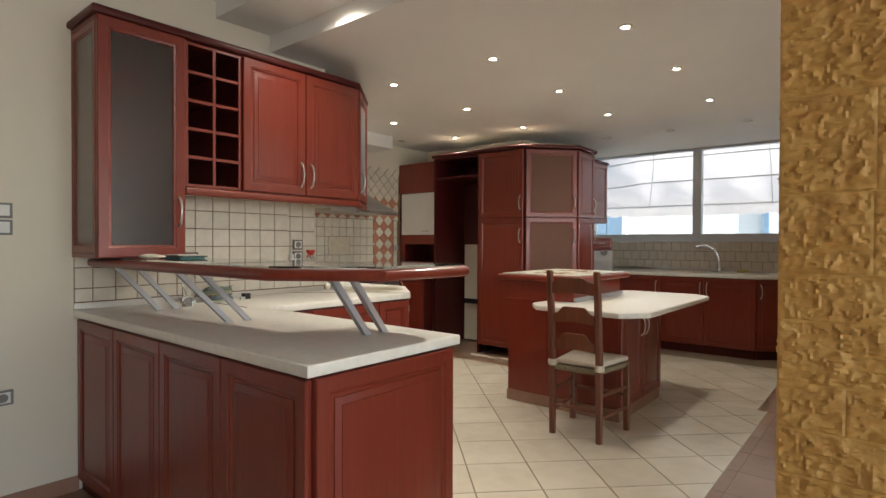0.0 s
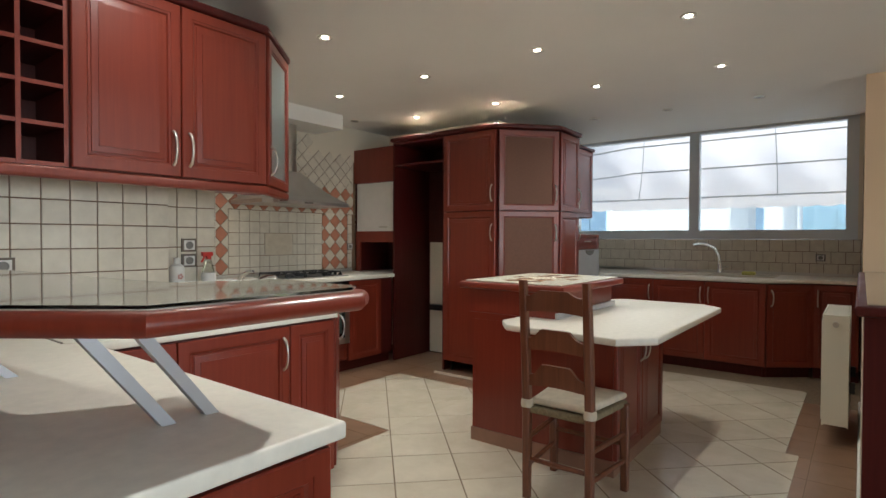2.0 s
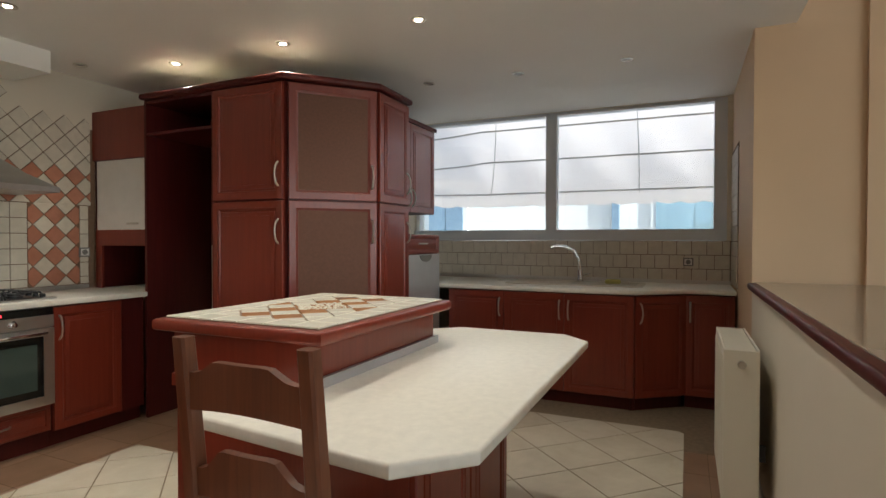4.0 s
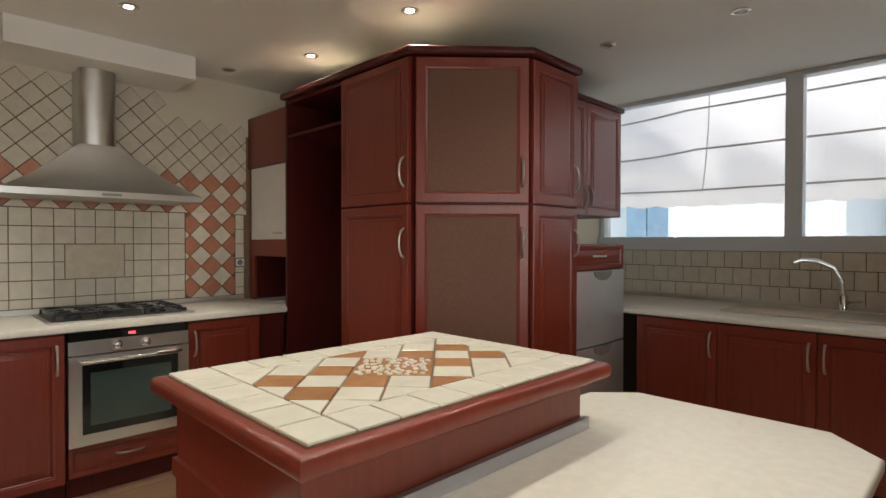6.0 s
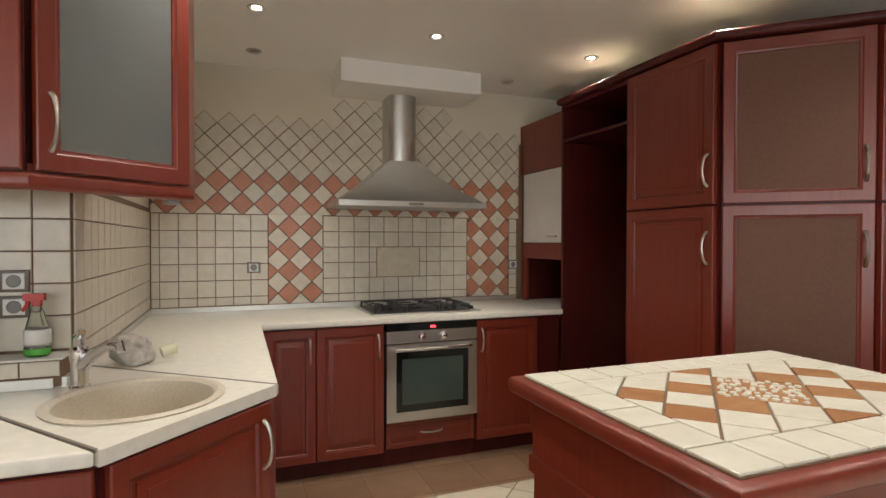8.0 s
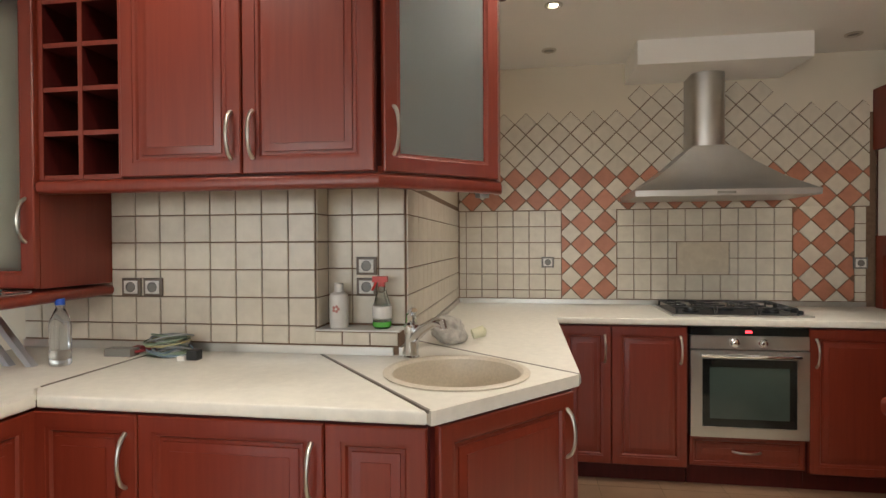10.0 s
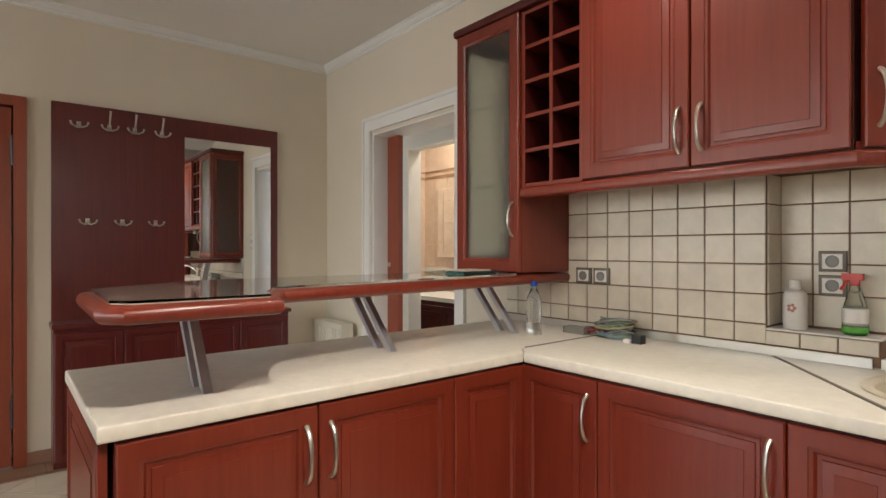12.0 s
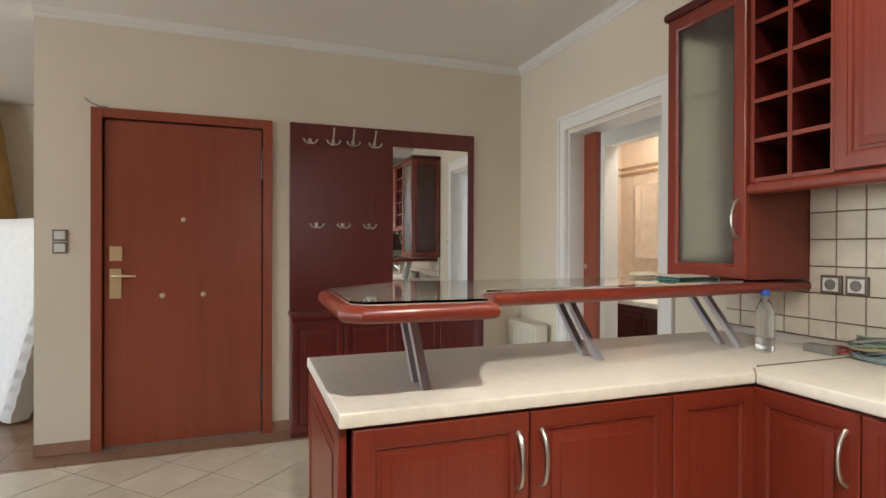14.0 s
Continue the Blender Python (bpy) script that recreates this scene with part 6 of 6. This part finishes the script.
for y in (-0.165, 0.165):
    leg("leg", 0.0, y, 1.10, 0.09)
for y in (-0.20, 0.20):
    leg("leg", 0.375, y, 0.455)
def rail(z0, z1, crest):
    bm = bmesh.new()
    n = 16
    x = -0.09 * max(0.0, (z0 + z1) / 2 - 0.45) ** 1.3
    f, b = [], []
    for i in range(n + 1):
        s = i / n
        y = -0.150 + 0.30 * s
        up = z1 - (0.0 if 0.28 < s < 0.72 else crest * (1 - math.exp(-((min(abs(s - 0.28), abs(s - 0.72)) / 0.12) ** 2))))
        lo = z0 + 0.012 * math.sin(math.pi * s)
        cv = -0.014 * math.sin(math.pi * s)
        f.append((bm.verts.new((x - 0.010 + cv, y, lo)), bm.verts.new((x - 0.010 + cv, y, up))))
        b.append((bm.verts.new((x + 0.010 + cv, y, lo)), bm.verts.new((x + 0.010 + cv, y, up))))
    for i in range(n):
        bm.faces.new((f[i][0], f[i + 1][0], f[i + 1][1], f[i][1]))
        bm.faces.new((b[i + 1][0], b[i][0], b[i][1], b[i + 1][1]))
        bm.faces.new((f[i][1], f[i + 1][1], b[i + 1][1], b[i][1]))
        bm.faces.new((f[i + 1][0], f[i][0], b[i][0], b[i + 1][0]))
    bm.faces.new((f[0][0], f[0][1], b[0][1], b[0][0]))
    bm.faces.new((f[n][1], f[n][0], b[n][0], b[n][1]))
    return part("back_rail", bm, CHAIRWOOD, ch, "curved back rail with shaped crest")


rail(0.945, 1.055, 0.03)
rail(0.755, 0.865, 0.05)
rail(0.575, 0.690, 0.06)
RUSH = plain("woven_rush", (0.20, 0.16, 0.09), 0.85, 0, 0.25, 70, 0.5)
bm = bmesh.new()
slab(bm, [(-0.012, -0.165), (0.395, -0.205), (0.395, 0.205), (-0.012, 0.165)], 0.432, 0.468, 0.014)
part("seat", bm, RUSH, ch, "dark woven rush seat")
CLOTH = plain("cream_cushion_cloth", (0.62, 0.55, 0.43), 0.9, 0, 0.08, 25, 0.4)
bm = bmesh.new()
slab(bm, [(0.012, -0.150), (0.33, -0.19), (0.40, -0.20), (0.41, -0.15), (0.41, 0.15), (0.40, 0.20), (0.33, 0.19), (0.012, 0.150)], 0.470, 0.508, 0.018, 4)
cush = part("cushion", bm, CLOTH, ch, "cream seat cushion")
for y in (-0.165, 0.165):
    bm = bmesh.new()
    lathe(bm, [(0.030, 0), (0.032, 0.012), (0.031, 0.030), (0.028, 0.040)], 12)
    part("cushion_tie", bm, CLOTH, cush, "cloth tie round the chair post", pose(0.0, y, 0.462))
def stretcher(p, q):
    bm = bmesh.new()
    P, Q = Vector(p), Vector(q)
    tube(bm, [P, P.lerp(Q, 0.5), Q], [0.011, 0.014, 0.011], 8)
    part("stretcher", bm, CHAIRWOOD, ch)


for z in (0.16, 0.30):
    stretcher((0.0, -0.165, z), (0.375, -0.20, z))
    stretcher((0.0, 0.165, z), (0.375, 0.20, z))
stretcher((0.0, -0.165, 0.20), (0.0, 0.165, 0.20))
stretcher((0.375, -0.20, 0.24), (0.375, 0.20, 0.24))

# ---- small things on the worktops ----
def bottle(m, prof, material, label, name="bottle"):
    t = thing(name, m, label, "bottle")
    bm = bmesh.new()
    lathe(bm, prof, 24)
    part("bottle_body", bm, material, t)
    return t


CLEARPET = glass_mat("clear_plastic", (0.90, 0.95, 0.98), 0.06)
b = bottle(pose(1.44, 2.96, WT), [(0.030, 0.0), (0.034, 0.006), (0.034, 0.05), (0.031, 0.056), (0.034, 0.062), (0.034, 0.14), (0.030, 0.165), (0.016, 0.195), (0.013, 0.20), (0.013, 0.215)], CLEARPET, "clear plastic water bottle with blue cap")
BLUE = plain("blue_cap_plastic", (0.02, 0.08, 0.45), 0.35, 0, 0.05, 10, 0)
bm = bmesh.new()
lathe(bm, [(0.0155, 0.212), (0.0155, 0.232), (0.0145, 0.234)], 18)
part("cap", bm, BLUE, b, "bright blue screw cap")
b = bottle(pose(2.337, YA + 0.055, 1.0245), [(0.034, 0.0), (0.037, 0.006), (0.037, 0.115), (0.033, 0.130), (0.018, 0.140), (0.017, 0.146)], WHITEPLASTIC, "white plastic bottle with a floral label in the niche")
bm = bmesh.new()
lathe(bm, [(0.0175, 0.1465), (0.0175, 0.170), (0.015, 0.173)], 18)
part("cap", bm, WHITEPLASTIC, b, "white cap")
PINK = plain("dull_pink_print", (0.45, 0.20, 0.17), 0.5)
for i in range(5):
    bm = bmesh.new()
    a_ = 2 * math.pi * i / 5
    lathe(bm, [(0.006, 0), (0.005, 0.0008), (0.0, 0.0009)], 10, cap=False)
    part("label_petal", bm, PINK, b, "printed petal", pose(0.010 * math.cos(a_), -0.0372, 0.075 + 0.010 * math.sin(a_), 90, 0, 0))
SPRAYC = glass_mat("spray_plastic", (0.86, 0.90, 0.86), 0.12)
b = bottle(pose(2.51, YA + 0.055, 1.0245), [(0.030, 0.0), (0.036, 0.008), (0.036, 0.07), (0.030, 0.10), (0.022, 0.13), (0.015, 0.155), (0.014, 0.165)], SPRAYC, "clear spray bottle with green liquid and red trigger", "spray_bottle")
GREENL = plain("green_liquid", (0.10, 0.42, 0.06), 0.2, 0, 0.05, 10, 0)
bm = bmesh.new()
lathe(bm, [(0.030, 0.003), (0.0368, 0.009), (0.0368, 0.026)], 24)
part("liquid", bm, GREENL, b, "green cleaning liquid")
bm = bmesh.new()
lathe(bm, [(0.0362, 0.040), (0.0368, 0.042), (0.0368, 0.085), (0.034, 0.087)], 24, cap=False)
part("label_sleeve", bm, WHITEPLASTIC, b, "white paper label")
REDP = plain("red_trigger_plastic", (0.55, 0.03, 0.02), 0.35, 0, 0.05, 10, 0)
bm = bmesh.new()
box(bm, (-0.035, -0.012, 0.178), (0.022, 0.012, 0.200))
box(bm, (-0.012, -0.010, 0.160), (0.012, 0.010, 0.178))
tube(bm, [(-0.022, 0, 0.178), (-0.030, 0, 0.160), (-0.040, 0, 0.145)], 0.005, 6)
part("trigger", bm, REDP, b, "red trigger head", bevel=0.003)

# bundle of coloured cables
cb = thing("cable_coil", pose(1.715, 3.165, WT), "tangled coil of coloured electric cables on the worktop", "cable")
rng = random.Random(21)
for nm, col, n in (("green_cable", (0.19, 0.25, 0.18), 7), ("grey_cable", (0.30, 0.32, 0.32), 7), ("yellow_cable", (0.36, 0.33, 0.17), 2), ("blue_cable", (0.16, 0.22, 0.27), 3)):
    mt_ = plain(nm, col, 0.45, 0, 0.05, 10, 0)
    for k_ in range(n):
        bm = bmesh.new()
        r0, hz = rng.uniform(0.048, 0.068), rng.uniform(0.008, 0.078)
        ph, tl = rng.uniform(0, 6), rng.uniform(-0.012, 0.012)
        ox, oy = rng.uniform(-0.012, 0.012), rng.uniform(-0.01, 0.01)
        pts = [(ox + r0 * 1.25 * math.cos(ph + a_), oy + r0 * 0.85 * math.sin(ph + a_), max(0.005, hz + tl * math.sin(a_ * 2) + 0.01 * math.sin(a_))) for a_ in [2 * math.pi * q / 26 for q in range(27)]]
        tube(bm, pts, 0.0038, 6)
        part(nm, bm, mt_, cb)
REDC = plain("dark_red_cable", (0.25, 0.03, 0.03), 0.45, 0, 0.05, 10, 0)
bm = bmesh.new()
tube(bm, [(-0.06, 0.01, 0.02), (-0.11, -0.01, 0.03), (-0.15, 0.02, 0.025), (-0.19, -0.01, 0.012), (-0.22, -0.02, 0.008)], 0.007, 6)
tube(bm, [(-0.05, -0.02, 0.03), (-0.10, -0.03, 0.018), (-0.16, -0.035, 0.010)], 0.006, 6)
part("red_cable", bm, REDC, cb)
jb = thing("junction_box", pose(1.535, 3.13, WT), "small pale grey junction box with a plug", "box")
boxes("case", GREYPLASTIC, jb, ((-0.05, -0.025, 0.0005), (0.06, 0.025, 0.03)), bevel=0.005)
pl = thing("cable_plug", pose(1.86, 3.10, WT), "small dark plug and pale connector on the worktop", "plug")
boxes("plug_body", BLACK, pl, ((-0.02, -0.018, 0.0005), (0.02, 0.018, 0.035)), bevel=0.006)
boxes("connector", WHITEPLASTIC, pl, ((-0.05, -0.03, 0.0005), (-0.022, -0.01, 0.016)), bevel=0.004)

# rag and holder beside the sink tap
rg = thing("cleaning_rag", pose(2.74, 3.55, WT), "crumpled pale cleaning rag and brush holder behind the tap", "rag")
bm = bmesh.new()
bmesh.ops.create_icosphere(bm, subdivisions=4, radius=0.075)
for v in bm.verts:
    q = v.co * 16
    v.co *= 1 + 0.32 * noise.noise(q) + 0.14 * noise.noise(q * 2.3)
    v.co.z = v.co.z * 0.8 + 0.05
    if v.co.z < 0.002:
        v.co.z = 0.002
part("rag_cloth", bm, plain("grey_rag_cloth", (0.50, 0.47, 0.42), 0.95, 0, 0.3, 30, 0.5), rg)
bm = bmesh.new()
lathe(bm, [(0.022, 0.0), (0.024, 0.05), (0.010, 0.06)], 14)
part("brush_handle", bm, plain("pale_yellow_plastic", (0.62, 0.60, 0.42), 0.4), rg, "pale plastic brush end", pose(0.10, -0.02, 0.04, 0, 75, 20))

# booklets on the bar
bk = thing("booklet_stack", pose(1.30, 2.72, 1.1995), "small stack of dark booklets on the glass bar", "booklet")
for i, (c_, o_) in enumerate((((0.02, 0.12, 0.11), 0.0), ((0.02, 0.02, 0.025), 0.012), ((0.45, 0.40, 0.34), -0.008))):
    boxes("booklet", plain("booklet_cover", c_, 0.4), bk, ((-0.06 + o_, -0.10, 0.0005 + 0.006 * i), (0.06 + o_, 0.10 - 0.02 * i, 0.006 + 0.006 * i)), bevel=0.001)
gl = thing("glove", pose(1.13, 2.66, 1.1995), "pale crumpled glove lying on the glass bar", "glove")
bm = bmesh.new()
bmesh.ops.create_icosphere(bm, subdivisions=3, radius=0.05)
for v in bm.verts:
    q = v.co * 22
    v.co = Vector((v.co.x * 0.9, v.co.y * 1.6, max(0.001, v.co.z * 0.25 + 0.012)))
    v.co.z += 0.004 * noise.noise(q)
    v.co.x += 0.008 * noise.noise(q + Vector((9, 0, 0)))
    v.co.z = max(0.001, v.co.z)
part("glove_cloth", bm, CLOTH, gl)

# ---- floor tiles ----
FIELD = [(-0.85, 1.60, -1.2, 1.30), (-0.85, 0.99, 1.30, 2.90), (1.60, 4.815, 0.75, 2.99), (3.615, 4.815, 2.99, 3.995), (4.815, 6.50, 0.82, 2.10)]
for x0, x1, y0, y1 in FIELD:
    boxes("grout_bed", FGROUT, floor, ((x0, y0, -0.0029), (x1, y1, -0.0012)))
DP = 0.251
FH = DP - 0.005
whole = flat_tile([(-FH, 0), (0, -FH), (FH, 0), (0, FH)], FTILE, 0.0022, 0.0012)
for i in range(-12, 34):
    for j in range(-30, 30):
        if (i + j) % 2:
            continue
        cx, cy = 3.30 + (i - 13) * DP, 2.67 + (j - 0) * DP
        poly = [(cx - FH, cy), (cx, cy - FH), (cx + FH, cy), (cx, cy + FH)]
        for lim in FIELD:
            sharp = (lim[0] + 0.002, lim[1] - 0.0, lim[2] + 0.0, lim[3] - 0.0)
            if all(sharp[0] <= x <= sharp[1] and sharp[2] <= y <= sharp[3] for x, y in poly):
                put_tile(whole, floor, pose(cx, cy, -0.0010))
                continue
            c_ = clipped(poly, sharp)
            if c_ and len(c_) >= 3:
                put_tile(flat_tile([(x - cx, y - cy) for x, y in c_], FTILE, 0.0022, 0.0008), floor, pose(cx, cy, -0.0010))
BT = 0.335
bwhole = {}
for i in range(-4, 24):
    for j in range(-5, 16):
        x0, y0 = -1.9 + i * BT, -0.65 + j * BT
        if x0 < -2.6 or y0 < -2.0:
            continue
        x1, y1 = x0 + BT - 0.004, y0 + BT - 0.004
        if any(a_ <= x0 and x1 <= b_ and c_ <= y0 and y1 <= d_ for a_, b_, c_, d_ in FIELD):
            continue
        if (2.6 < x0 and y0 > 4.5) or (x1 < 2.6 and y0 > 3.3) or x0 > 7.0 or y0 > 4.7:
            continue
        if "b" not in bwhole:
            bwhole["b"] = flat_tile([(0, 0), (BT - 0.004, 0), (BT - 0.004, BT - 0.004), (0, BT - 0.004)], BTILE, 0.0008, 0.0004)
        put_tile(bwhole["b"], floor, pose(x0, y0, -0.0025))
